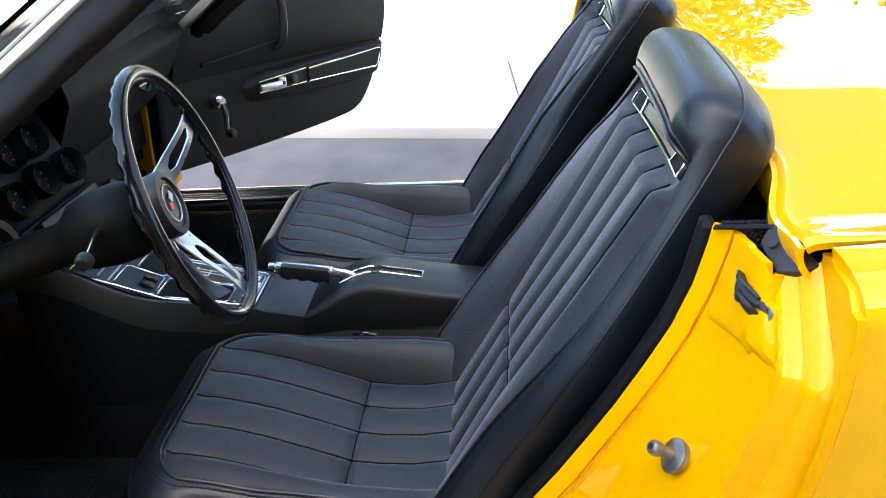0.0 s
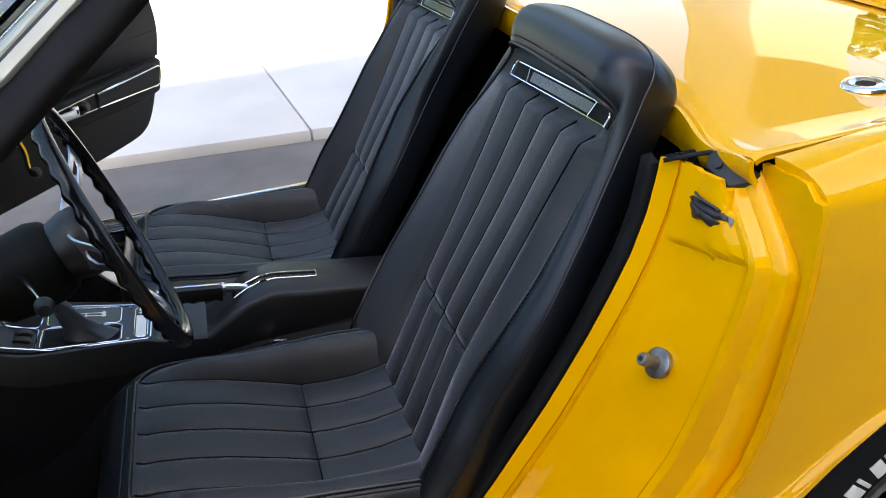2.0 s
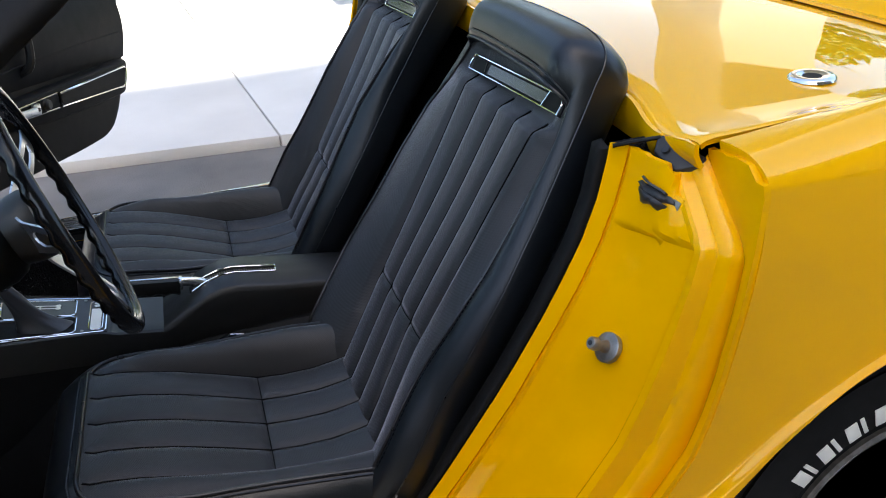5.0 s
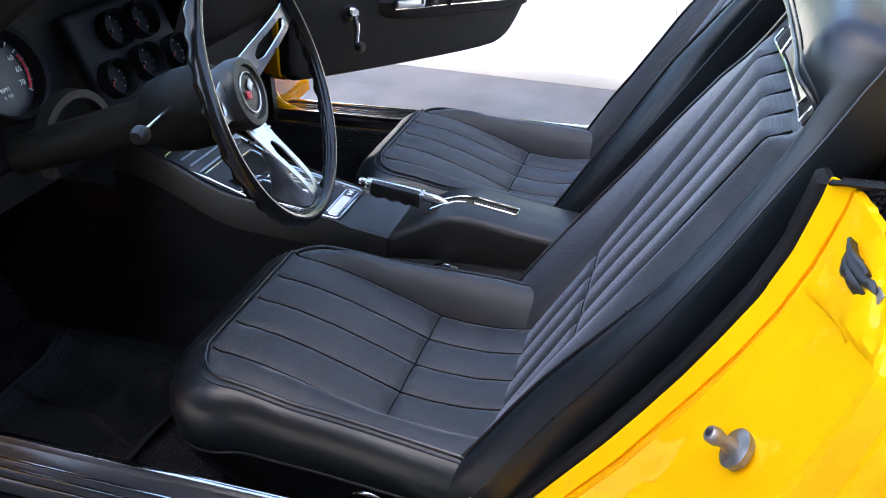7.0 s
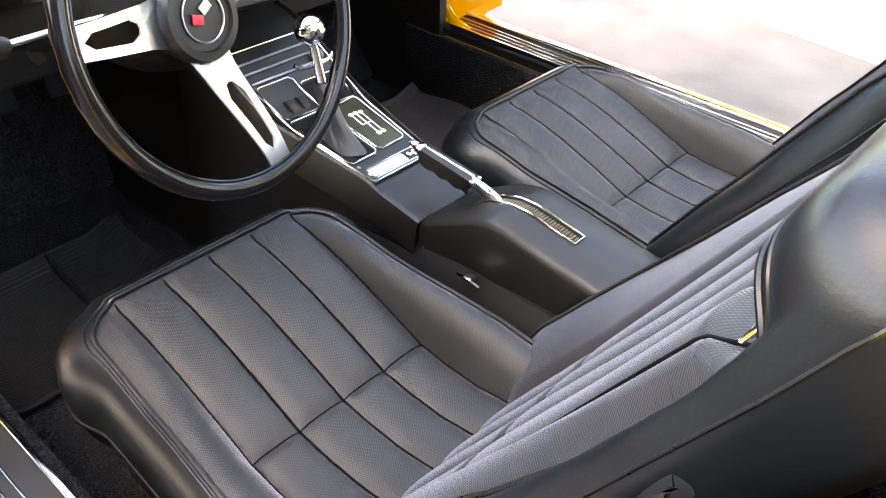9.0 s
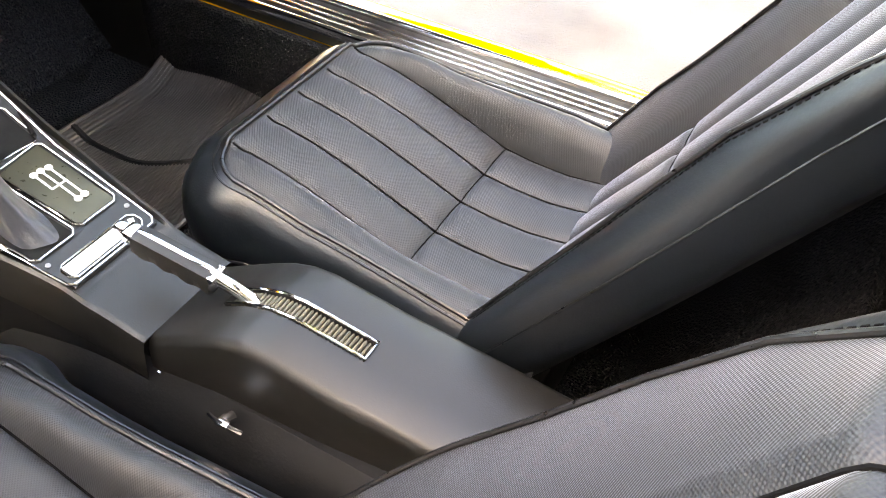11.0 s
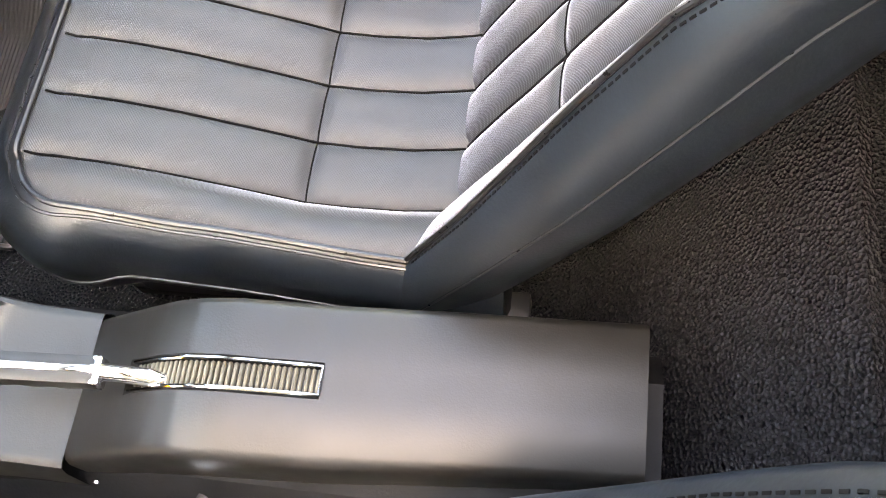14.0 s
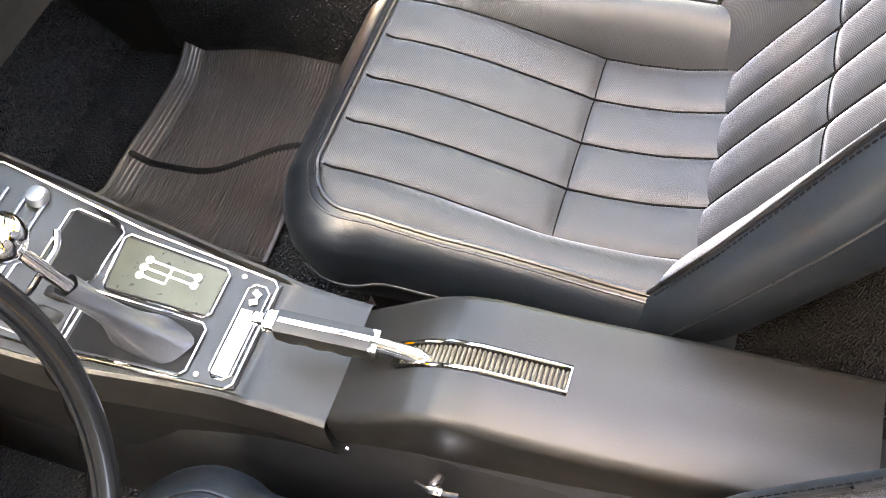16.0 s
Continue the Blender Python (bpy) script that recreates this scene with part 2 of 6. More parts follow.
def part(name, bm, material, parent, label="", sharp=38):
    """Links a bmesh, in the place's own coordinates, as one mesh under a thing or a part."""
    ob = new(name, bake(name, bm, material, sharp))
    ob.parent = parent
    if parent.type == "EMPTY":
        ob.matrix_parent_inverse = parent.matrix_basis.inverted()
    return tagged(ob, label)


def solo(name, bm, material, label, category, group="", kind="", sharp=38):
    return tagged(new(name, bake(name, bm, material, sharp)), label, category, group, kind)


def smooth(a, b, x):
    t = min(1, max(0, (x - a) / (b - a)))
    return t * t * (3 - 2 * t)


def curve(pts, x):
    return float(np.interp(x, [p[0] for p in pts], [p[1] for p in pts]))


def spline(pts, n):
    """A rounded line through points (Catmull-Rom), n steps a span."""
    p = [Vector(q) for q in pts]
    p = [2 * p[0] - p[1]] + p + [2 * p[-1] - p[-2]]
    out = []
    for i in range(1, len(p) - 2):
        for k in range(n):
            t = k / n
            out.append(0.5 * ((2 * p[i]) + (p[i + 1] - p[i - 1]) * t + (2 * p[i - 1] - 5 * p[i] + 4 * p[i + 1] - p[i + 2]) * t * t + (3 * p[i] - p[i - 1] - 3 * p[i + 1] + p[i + 2]) * t ** 3))
    return out + [p[-2]]


# ---- ground, street and surroundings ----
def sheet(x0, x1, y0, y1, z, nx=2, ny=2, thick=0.0, bev=0.0):
    return box((x0 + x1) / 2, (y0 + y1) / 2, z - thick / 2, x1 - x0, y1 - y0, thick, bev)


def kerb_y(x):
    """The kerb runs slightly aslant of the car."""
    return 2.045 - 0.112 * x
def joint_x(x0, y):
    return x0 - 0.085 * (y - 2.0)


solo("ground", surf(lambda u, v: (u, v, G), [-400, -30, -6, 0, 6, 30, 400], [-400, -30, -6, 0, 2, 30, 400]), ASPHALT, "dark grey worn asphalt road beside the car", "road", kind="structure")
pav = tagged(new("pavement"), "pale sunlit concrete footpath with scored joints", "pavement", kind="structure")
JOINTS = [-7.6, -5.0, -2.4, 0.21, 2.8, 3.42]
for xa, xb in zip(JOINTS, JOINTS[1:]):
    part("slab", prism([(xa + 0.0035, kerb_y(xa)), (xb - 0.0035, kerb_y(xb)), (joint_x(xb, 5.9) - 0.0035, 5.9), (joint_x(xa, 5.9) + 0.0035, 5.9)], 0.07, Matrix.Translation((0, 0, G - 0.02)), 0.006), CONCRETE, pav)
solo("lawn", surf(lambda u, v: (u, v, G + 0.03 + 0.03 * noise.noise((u, v, 0))), lin(-12, 40, 60), lin(5.75, 40, 40)), GRASS, "sunlit green lawn behind the footpath", "lawn", kind="structure")
solo("verge", surf(lambda u, v: (u, v, G + 0.062 + 0.015 * noise.noise((2 * u, 2 * v, 5)) - 0.05 * smooth(1.75, 1.4, v)), lin(3.45, 16, 40), lin(1.4, 4.3, 20)), GRASS, "mown green grass beside the footpath, half in shade", "lawn", kind="structure")


# ---- the car's body ----
# front edge of the rear quarter: (height, x) at the flange, its outer fold and the outer skin
X_IN = [(0.36, 0.085), (0.40, 0.106), (0.45, 0.145), (0.55, 0.217), (0.60, 0.250), (0.65, 0.281), (0.70, 0.309), (0.75, 0.335), (0.80, 0.354), (0.85, 0.366), (0.90, 0.374)]
X_FOLD = [(0.36, 0.095), (0.40, 0.118), (0.45, 0.158), (0.55, 0.232), (0.60, 0.263), (0.65, 0.294), (0.70, 0.323), (0.75, 0.348), (0.80, 0.367), (0.85, 0.380), (0.90, 0.388)]
X_OUT = [(0.20, 0.13), (0.36, 0.235), (0.42, 0.285), (0.50, 0.345), (0.55, 0.379), (0.60, 0.398), (0.65, 0.411), (0.70, 0.421), (0.75, 0.430), (0.80, 0.436), (0.86, 0.440), (0.93, 0.440)]
WX, WZ = 0.712, 0.318        # rear axle
FAR = Vector((-0.056, 0.022, 0.010))     # set of the passenger's wing against the driver's


def deck_z(x, y):
    """Height of the rear deck and the two wing crests."""
    a = abs(y)
    z = 0.895 - curve([(0.4, 0.0), (0.7, 0.003), (0.9, 0.022), (1.2, 0.075), (1.6, 0.155), (1.8, 0.20)], x) - 0.012 * (y / 0.6) ** 2
    yc = 0.690 + 0.03 * smooth(0.44, 0.7, x)
    return z + 0.064 * math.exp(-((a - yc) / 0.075) ** 2) * (0.22 + 0.78 * smooth(0.42, 0.72, x)) * (1 - 0.85 * smooth(0.75, 1.3, x))


def y_side(x, z):
    d = x - curve(X_OUT, z)
    return curve([(0.2, -0.735), (0.42, -0.742), (0.8, -0.743), (0.865, -0.738)], z) - 0.075 * smooth(-0.02, 0.40, d) * smooth(0.2, 0.5, z)


def crown(x, f):
    """A point across the top of the driver's wing: f 0 at the deck, 0.5 on the crest, 1 at the side."""
    yc, ys = -(0.690 + 0.03 * smooth(0.44, 0.7, x)), y_side(x, 0.865)
    if f < 0.5:
        y = -0.651 + (yc + 0.651) * f * 2
        return y, deck_z(x, y)
    g = (f - 0.5) * 2
    fall = deck_z(x, yc) - (0.865 - curve([(0.7, 0), (0.9, 0.018), (1.2, 0.065), (1.8, 0.19)], x))
    return yc + (ys - yc) * math.sin(g * math.pi / 2), deck_z(x, yc) - fall * (1 - math.cos(g * math.pi / 2))


ARCH = [(0.285, 0.40), (0.345, 0.433), (0.40, 0.482), (0.45, 0.533), (0.50, 0.583), (0.55, 0.630), (0.60, 0.668), (0.65, 0.694), (0.71, 0.704), (0.78, 0.694), (0.85, 0.655), (0.92, 0.585), (0.98, 0.52), (1.02, 0.44), (1.04, 0.34), (1.05, 0.22)]


def quarter(side):
    us = [u ** 1.3 for u in lin(0, 1, 110)]
    arch = spline([(x, 0, z) for x, z in ARCH] + [(1.3, 0, 0.22), (1.6, 0, 0.22), (1.75, 0, 0.22)], 8)
    fs = lin(0, 1, 26)
    zs = sorted([k / 30 for k in range(1, 31)] + [0.85, 0.88, 0.89, 0.91, 0.92, 0.94])

    def point(u, q):
        q0 = q
        if q <= 1:
            x = 0.440 + 1.31 * u
            y, z = crown(x, q)
            return (x, y, z)
        v = q0 - 1
        i = u * (len(arch) - 1)
        k = min(int(i), len(arch) - 2)
        low = arch[k].lerp(arch[k + 1], i - k)
        xt = 0.440 + 1.31 * u
        zt = crown(xt, 1)[1]
        x, z = xt + (low.x - xt) * v, zt + (low.z - zt) * v
        x += (curve(X_OUT, z) - (0.440 + (0.285 - 0.440) * v)) * (1 - u) ** 14
        return (x, y_side(x, z) - 0.009 * smooth(0.86, 0.93, v), z)      # flared lip of the wheel arch

    bm = surf(point, us, fs + [1 + v for v in zs], flip=True)
    solid(bm, 0.006)
    if side > 0:
        mirror(bm)
        for v in bm.verts:
            v.co += Vector((FAR.x * (1 - smooth(0.55, 0.95, v.co.x)), FAR.y, FAR.z))
    return bm


# stamped profile of the door pillar's face: (y, depth behind the flange fold)
STAMP = [(-0.5665, 0.000), (-0.5675, 0.005), (-0.570, 0.008), (-0.580, 0.014), (-0.595, 0.022), (-0.634, 0.036), (-0.660, 0.046), (-0.684, 0.056), (-0.6875, 0.0535), (-0.6905, 0.0550), (-0.6935, 0.068), (-0.6965, 0.0765), (-0.700, 0.0785), (-0.704, 0.0805), (-0.7075, 0.0845), (-0.711, 0.101), (-0.716, 0.1085), (-0.722, 0.1075), (-0.728, 0.099), (-0.734, 0.095), (-0.741, 0.095)]


def jamb_point(z, c):
    """A point of the door pillar's face: c counts the stamped lines from the flange outwards."""
    i = min(int(c), len(STAMP) - 2)
    (ya, da), (yb, db) = STAMP[i], STAMP[i + 1]
    y, d = ya + (yb - ya) * (c - i), da + (db - da) * (c - i)
    fold = curve(X_FOLD, z)
    k = (curve(X_OUT, z) - fold) / 0.094
    x = fold + d * k
    if -0.690 < y < -0.572:          # recessed field, ending below the latch
        x += 0.0095 * (1 - smooth(0.778, 0.788, z + 0.10 * (y + 0.63))) * (1 - smooth(-0.588, -0.570, y)) * smooth(-0.690, -0.684, y)
    t = min(1.0, max(0.0, (z - 0.785) / 0.075))
    if y < -0.60:                    # the ridge runs in towards the rubber block
        m = (1 - smooth(-0.69, -0.62, y)) * smooth(-0.738, -0.716, y)
        y += 0.085 * t * m
    return Vector((x, y, z))


def jamb(side):
    cs = [i + f for i in range(len(STAMP) - 1) for f in ((0, 0.25, 0.5, 0.75) if i in (3, 4, 5, 6) else (0, 0.5))] + [len(STAMP) - 1]

    def top(c):
        y = STAMP[min(int(c), len(STAMP) - 1)][0]
        return curve([(-0.742, 0.858), (-0.735, 0.872), (-0.728, 0.886), (-0.716, 0.876), (-0.706, 0.856), (-0.695, 0.848), (-0.66, 0.848), (-0.634, 0.852), (-0.60, 0.862), (-0.56, 0.868)], y)

    bm = surf(lambda t, c: jamb_point(0.385 + (top(c) - 0.385) * t, c), sorted(lin(0, 1, 90) + [0.785 + 0.004 * q for q in range(14)]), cs)
    bmesh.ops.smooth_vert(bm, verts=[w for w in bm.verts if not w.is_boundary], factor=0.12, use_axis_x=True, use_axis_y=True, use_axis_z=True)
    solid(bm, 0.008)
    return bm if side < 0 else moved(mirror(bm), Matrix.Translation(FAR))


car = thing("car", (0.5, 0, G), "yellow open two-seat sports car with black interior, doors open", "car")

for side in (-1, 1):
    S = "driver" if side < 0 else "passenger"
    mir = (lambda b: b) if side < 0 else (lambda b: moved(mirror(b), Matrix.Translation(FAR)))
    q = car
    part("wing_panel", quarter(side), PAINT, q)
    part("wing_front", mir(surf(lambda f, u: (0.4405 + 0.004 * u, crown(0.440, f)[0], crown(0.440, f)[1] - 0.001 - 0.030 * u), lin(0, 1, 24), lin(0, 1, 4))), PAINT_JAMB, q)
    part("door_pillar", jamb(side), PAINT_JAMB, q, "yellow door pillar face with stamped recess", 24)
    # flange that carries the door rubber
    def flange(z, w):
        return Vector((curve(X_IN, z) + (curve(X_FOLD, z) - curve(X_IN, z)) * w, -0.549 - 0.0175 * w, z))
    part("pillar_flange", mir(solid(surf(flange, lin(0.395, 0.868, 50), lin(0, 1, 4)), 0.004)), PAINT_JAMB, q, "folded yellow flange")
    lap = surf(lambda z, w: flange(z, 0.02 + 0.99 * w) + Vector((-0.0025, -0.001, 0)), lin(0.762, 0.866, 16), lin(0, 1, 3))
    part("flange_cover", mir(solid(lap, 0.002)), PAINT_JAMB, q, "lapped end of the yellow flange strip")

    def seal(z, a):
        p = flange(z, 0) + (Vector((0.012, 0.030, 0)) if side > 0 else Vector((0, 0, 0)))
        fat = (1 + 0.2 * smooth(0.800, 0.812, z)) * (1 - 0.9 * smooth(0.858, 0.868, z) ** 2)
        return p + Vector((-0.005 - 0.0065 * fat * math.sin(a), 0.016 - 0.016 * math.cos(a) * min(1, fat), 0.0)) + Vector((0.004, 0.006, 0)) * math.cos(a * 3) * 0.3
    part("door_rubber", mir(surf(seal, lin(0.40, 0.868, 60), lin(0, math.tau, 20))), RUBBER, q, "black rubber door seal")
    flap = spline([(0.366, -0.556, 0.866), (0.374, -0.562, 0.869), (0.386, -0.567, 0.871), (0.402, -0.572, 0.873), (0.414, -0.577, 0.875)], 6)
    part("top_rubber", mir(surf(lambda i, a: flap[i] + Vector((0.004, 0.009, -0.003)) * math.cos(a) + Vector((0, 0, 0.0026)) * math.sin(a), range(len(flap)), lin(0, math.tau, 12))), RUBBER, q, "black rubber flap at the pillar top")
    part("side_lining", mir(solid(surf(lambda z, u: (curve(X_IN, z) + 0.010 + (0.64 - curve(X_IN, z)) * u, -0.530, z), lin(0.24, 0.86, 16), lin(0, 1, 3)), 0.006)), CARPET, q, "black carpeted lining behind the seat")
    part("quarter_trim", mir(box(0.50, -0.508, 0.585, 0.24, 0.008, 0.43)), CARPET, q, "black carpeted trim behind the pillar")
    part("pillar_foot", mir(box(0.215, -0.650, 0.374, 0.225, 0.190, 0.026, 0.004) if side < 0 else box(0.255, -0.625, 0.350, 0.14, 0.12, 0.026, 0.004)), PAINT_JAMB, q)
    # torn latch buffer in its plate
    p = jamb_point(0.822, 4.6)
    across = (jamb_point(0.810, 5.8) - jamb_point(0.824, 3.0)).normalized()
    nrm = across.cross(jamb_point(0.85, 4.6) - jamb_point(0.79, 4.6)).normalized()
    nrm = nrm if nrm.x < 0 else -nrm
    up = nrm.cross(across)
    up = up if up.z > 0 else -up
    m = Matrix.Translation(p) @ Matrix((across, up, across.cross(up))).transposed().to_4x4()
    out = 1 if across.cross(up).x < 0 else -1
    hole = part("latch_plate", mir(moved(box(0.010, -0.001, 0.001 * out, 0.042, 0.030, 0.003, 0.001), m)), PAINT_JAMB, q)
    part("latch_gap", mir(moved(box(0.022, -0.002, 0.003 * out, 0.014, 0.022, 0.002, 0.0006), m)), STEEL, hole)
    tear = surf(lambda a, r: m @ Vector((-0.004 + r * (0.024 + 0.005 * math.sin(3 * a)) * math.cos(a), r * (0.0125 + 0.003 * math.sin(2 * a + 1) + 0.002 * math.sin(5 * a)) * math.sin(a) - 0.001, out * (0.004 + 0.009 * (1 - r * r) - 0.005 * math.exp(-((r * math.sin(a) - 0.15) / 0.16) ** 2)))), lin(0, math.tau, 28), lin(0.02, 1, 8))
    part("latch_buffer", mir(solid(tear, 0.003)), BLOCK, q, "torn black rubber latch buffer")
    flp = surf(lambda u, v: m @ Vector((-0.022 + 0.034 * u, 0.010 - 0.004 * u + 0.006 * v, out * (0.006 + 0.010 * v + 0.003 * math.sin(5 * u)))), lin(0, 1, 8), lin(0, 1, 4))
    part("torn_flap", mir(solid(flp, 0.0025)), BLOCK, q)
    # striker bolt and its washer
    m = aim((0.329, -0.629, 0.646), (-0.83, -0.14, 0.54))
    st = part("striker", mir(lathe([(0, 0.030), (0.0062, 0.030), (0.0078, 0.028), (0.0082, 0.021), (0.0066, 0.018), (0.0055, 0.012), (0.0075, 0.008), (0.0075, 0.004), (0.010, 0.003), (0, 0.002)], m, 20)), STEEL, q, "dull steel striker bolt")
    part("washer", mir(lathe([(0, 0.0035), (0.017, 0.0035), (0.0185, 0.0025), (0.0185, -0.004), (0, -0.004)], m, 28)), STEEL, st)
    part("socket", mir(lathe([(0.0034, 0.0302), (0.0034, 0.0308), (0, 0.0308)], m, 6)), BLOCK, st)
    # lower bolts
    m = aim(jamb_point(0.424, 6.6), (-0.75, -0.40, 0.5))
    part("bolt_plate", mir(moved(box(0, 0, 0.002, 0.034, 0.024, 0.004, 0.0015), m)), PAINT_JAMB, q)
    part("bolt", mir(lathe([(0, 0.013), (0.005, 0.013), (0.006, 0.010), (0.006, 0.004), (0.009, 0.003), (0.009, 0), (0, 0)], m @ Matrix.Translation((0.0, -0.006, 0)), 10)), STEEL, q)
    part("bolt", mir(lathe([(0, 0.008), (0.004, 0.008), (0.005, 0.004), (0.007, 0.003), (0.007, 0), (0, 0)], m @ Matrix.Translation((-0.002, 0.010, 0)), 10)), STEEL, q)
    for zz, cc in ((0.720, 4.05), (0.715, 5.05), (0.60, 12.3)):
        part("drill_hole", mir(lathe([(0.0019, 0.0), (0.0019, 0.0008), (0, 0.0008)], aim(jamb_point(zz, cc) + Vector((-0.0008, 0, 0)), (-0.85, -0.35, 0.3)), 8)), BLOCK, q)
    part("embossed_dot", mir(lathe([(0.0, 0.0025), (0.007, 0.0022), (0.010, 0.0), (0.010, -0.004), (0, -0.004)], aim(jamb_point(0.825, 15.4) + Vector((-0.001, 0, 0)), (-0.9, -0.25, 0.2)), 18)), PAINT_JAMB, q)
    # rubber block under the deck corner
    quad = [Vector(v) for v in ((0.405, -0.629, 0.850), (0.397, -0.586, 0.864), (0.408, -0.576, 0.880), (0.420, -0.580, 0.884), (0.431, -0.604, 0.874), (0.446, -0.640, 0.866), (0.432, -0.644, 0.857))]
    mid = sum(quad, Vector()) / 7
    quad = [mid + (v - mid) * 0.80 for v in quad]
    bm = bmesh.new()
    hi = [bm.verts.new(v + Vector((-0.003, 0, 0.001))) for v in quad]
    lo = [bm.verts.new(v + Vector((0.006, 0.004, -0.015))) for v in quad]
    bm.faces.new(hi)
    bm.faces.new(lo[::-1])
    for i in range(7):
        bm.faces.new((hi[i], lo[i], lo[(i + 1) % 7], hi[(i + 1) % 7]))
    bmesh.ops.recalc_face_normals(bm, faces=bm.faces)
    bmesh.ops.bevel(bm, geom=bm.edges[:], offset=0.002, segments=2, affect="EDGES", profile=0.5)
    bl = part("corner_buffer", mir(bm), BLOCK, q, "black rubber corner block with a screw")
    part("screw", mir(lathe([(0.0050, -0.002), (0.0050, 0.001), (0.003, 0.0018), (0, 0.0012)], aim((0.408, -0.600, 0.8695), (-0.55, -0.1, 0.8)), 14)), BLOCK, bl)
    # wheel housing and arch lip
    lipc = spline([(x, 0, z) for x, z in ARCH], 5)
    part("arch_lip", mir(surf(lambda i, w: (lipc[i].x, y_side(lipc[i].x, lipc[i].z) - 0.007 + 0.039 * w, lipc[i].z - 0.004 * w), range(len(lipc)), lin(0, 1, 3))), PAINT, q)
    part("wheel_housing", mir(surf(lambda i, w: (lipc[i].x + (0.002 if w else 0), y_side(lipc[i].x, lipc[i].z) + 0.030 + 0.22 * w, lipc[i].z + 0.01), range(len(lipc)), lin(0, 1, 3))), BLOCK, q, "black inner wheel housing")
    part("housing_wall", mir(box(0.72, -0.50, 0.38, 0.52, 0.01, 0.46)), BLOCK, q)

# belt bracket at the passenger's deck corner
br = part("belt_bracket", prism([(-0.02, -0.016), (0.03, -0.022), (0.034, 0.012), (0.0, 0.02), (-0.02, 0.012)], 0.006, aim((0.425, 0.715, 0.885), (-0.6, -0.5, 0.6)), 0.001), PAINT_JAMB, car)
part("bolt", lathe([(0, 0.010), (0.007, 0.010), (0.008, 0.006), (0.011, 0.005), (0.011, 0), (0, 0)], aim((0.425, 0.715, 0.890), (-0.6, -0.5, 0.6)), 12), STEEL, br)

# rear deck between the wings
def deck_fn(u, v):
    y = -0.646 + (1.292 + FAR.y + 0.002) * v
    a = abs(y) if y < 0 else abs(y) * 0.646 / (0.648 + FAR.y)
    x0 = 0.452 - 0.032 * smooth(0.43, 0.575, a)
    x = x0 + (1.75 - x0) * u
    d = x - x0
    drop = 0.007 * math.exp(-d / 0.008) - 0.007 * smooth(0.57, 0.646, a) * math.exp(-d / 0.10)
    edge = 0.003 * math.exp(-(0.646 - a) / 0.004)
    return (x, y, deck_z(x, -a) + FAR.z * smooth(0.35, 0.66, y) - drop - edge)

deck = car
part("deck_panel", solid(surf(deck_fn, [0, 0.003, 0.006, 0.01, 0.015, 0.02, 0.035, 0.06] + lin(0.1, 1, 24), [0, 0.003, 0.006, 0.010, 0.015] + lin(0.02, 0.98, 60) + [0.985, 0.990, 0.994, 0.997, 1]), 0.008), PAINT, deck)
def lip_fn(u, v):
    p = Vector(deck_fn(0, v))
    h = 0.055 - 0.030 * smooth(0.45, 0.60, abs(p.y))
    return p + Vector((-0.006 * u + 0.014 * u * u, 0, -h * u))
part("deck_lip", solid(surf(lip_fn, lin(0, 1, 6), lin(0, 1, 64)), 0.006), PAINT, deck, "folded yellow front edge of the deck")
for side in (-1, 1):
    lk = (0.676, 0.500 * side, deck_z(0.676, 0.500 * side) + 0.0005)
    ring = part("deck_lock", lathe([(0.012, 0.003), (0.018, 0.005), (0.026, 0.005), (0.029, 0.003), (0.030, 0.0), (0, 0.0)], aim(lk, (0, 0, 1)), 28), CHROME, deck, "round chrome deck lock")
    part("keyhole", lathe([(0.012, 0.0), (0.012, 0.0035), (0, 0.0035)], aim(lk, (0, 0, 1)), 16), RUBBER, ring)
part("deck_badge", box(1.02, 0.42, deck_z(1.02, 0.42) + 0.004, 0.02, 0.045, 0.006, 0.002), CHROME, deck, "small chrome badge")
# vent grille across the rear of the deck
gr = part("grille_frame", solid(surf(lambda x, y: (x, y, deck_z(x, y) + 0.003), lin(1.06, 1.30, 10), lin(-0.46, 0.46, 12), flip=True), 0.006), PAINT, car, "slotted yellow vent panel across the deck")
for i in range(9):
    x = 1.085 + 0.024 * i
    part("slat", solid(surf(lambda u, y: (x + 0.015 * u, y, deck_z(x, y) + 0.005 + 0.006 * u), lin(0, 1, 2), lin(-0.43, 0.43, 8), flip=True), 0.003), PAINT, gr)
tail = car
part("tail_skin", box(1.75, 0, 0.43, 0.05, 1.46, 0.46, 0.02), PAINT, tail)

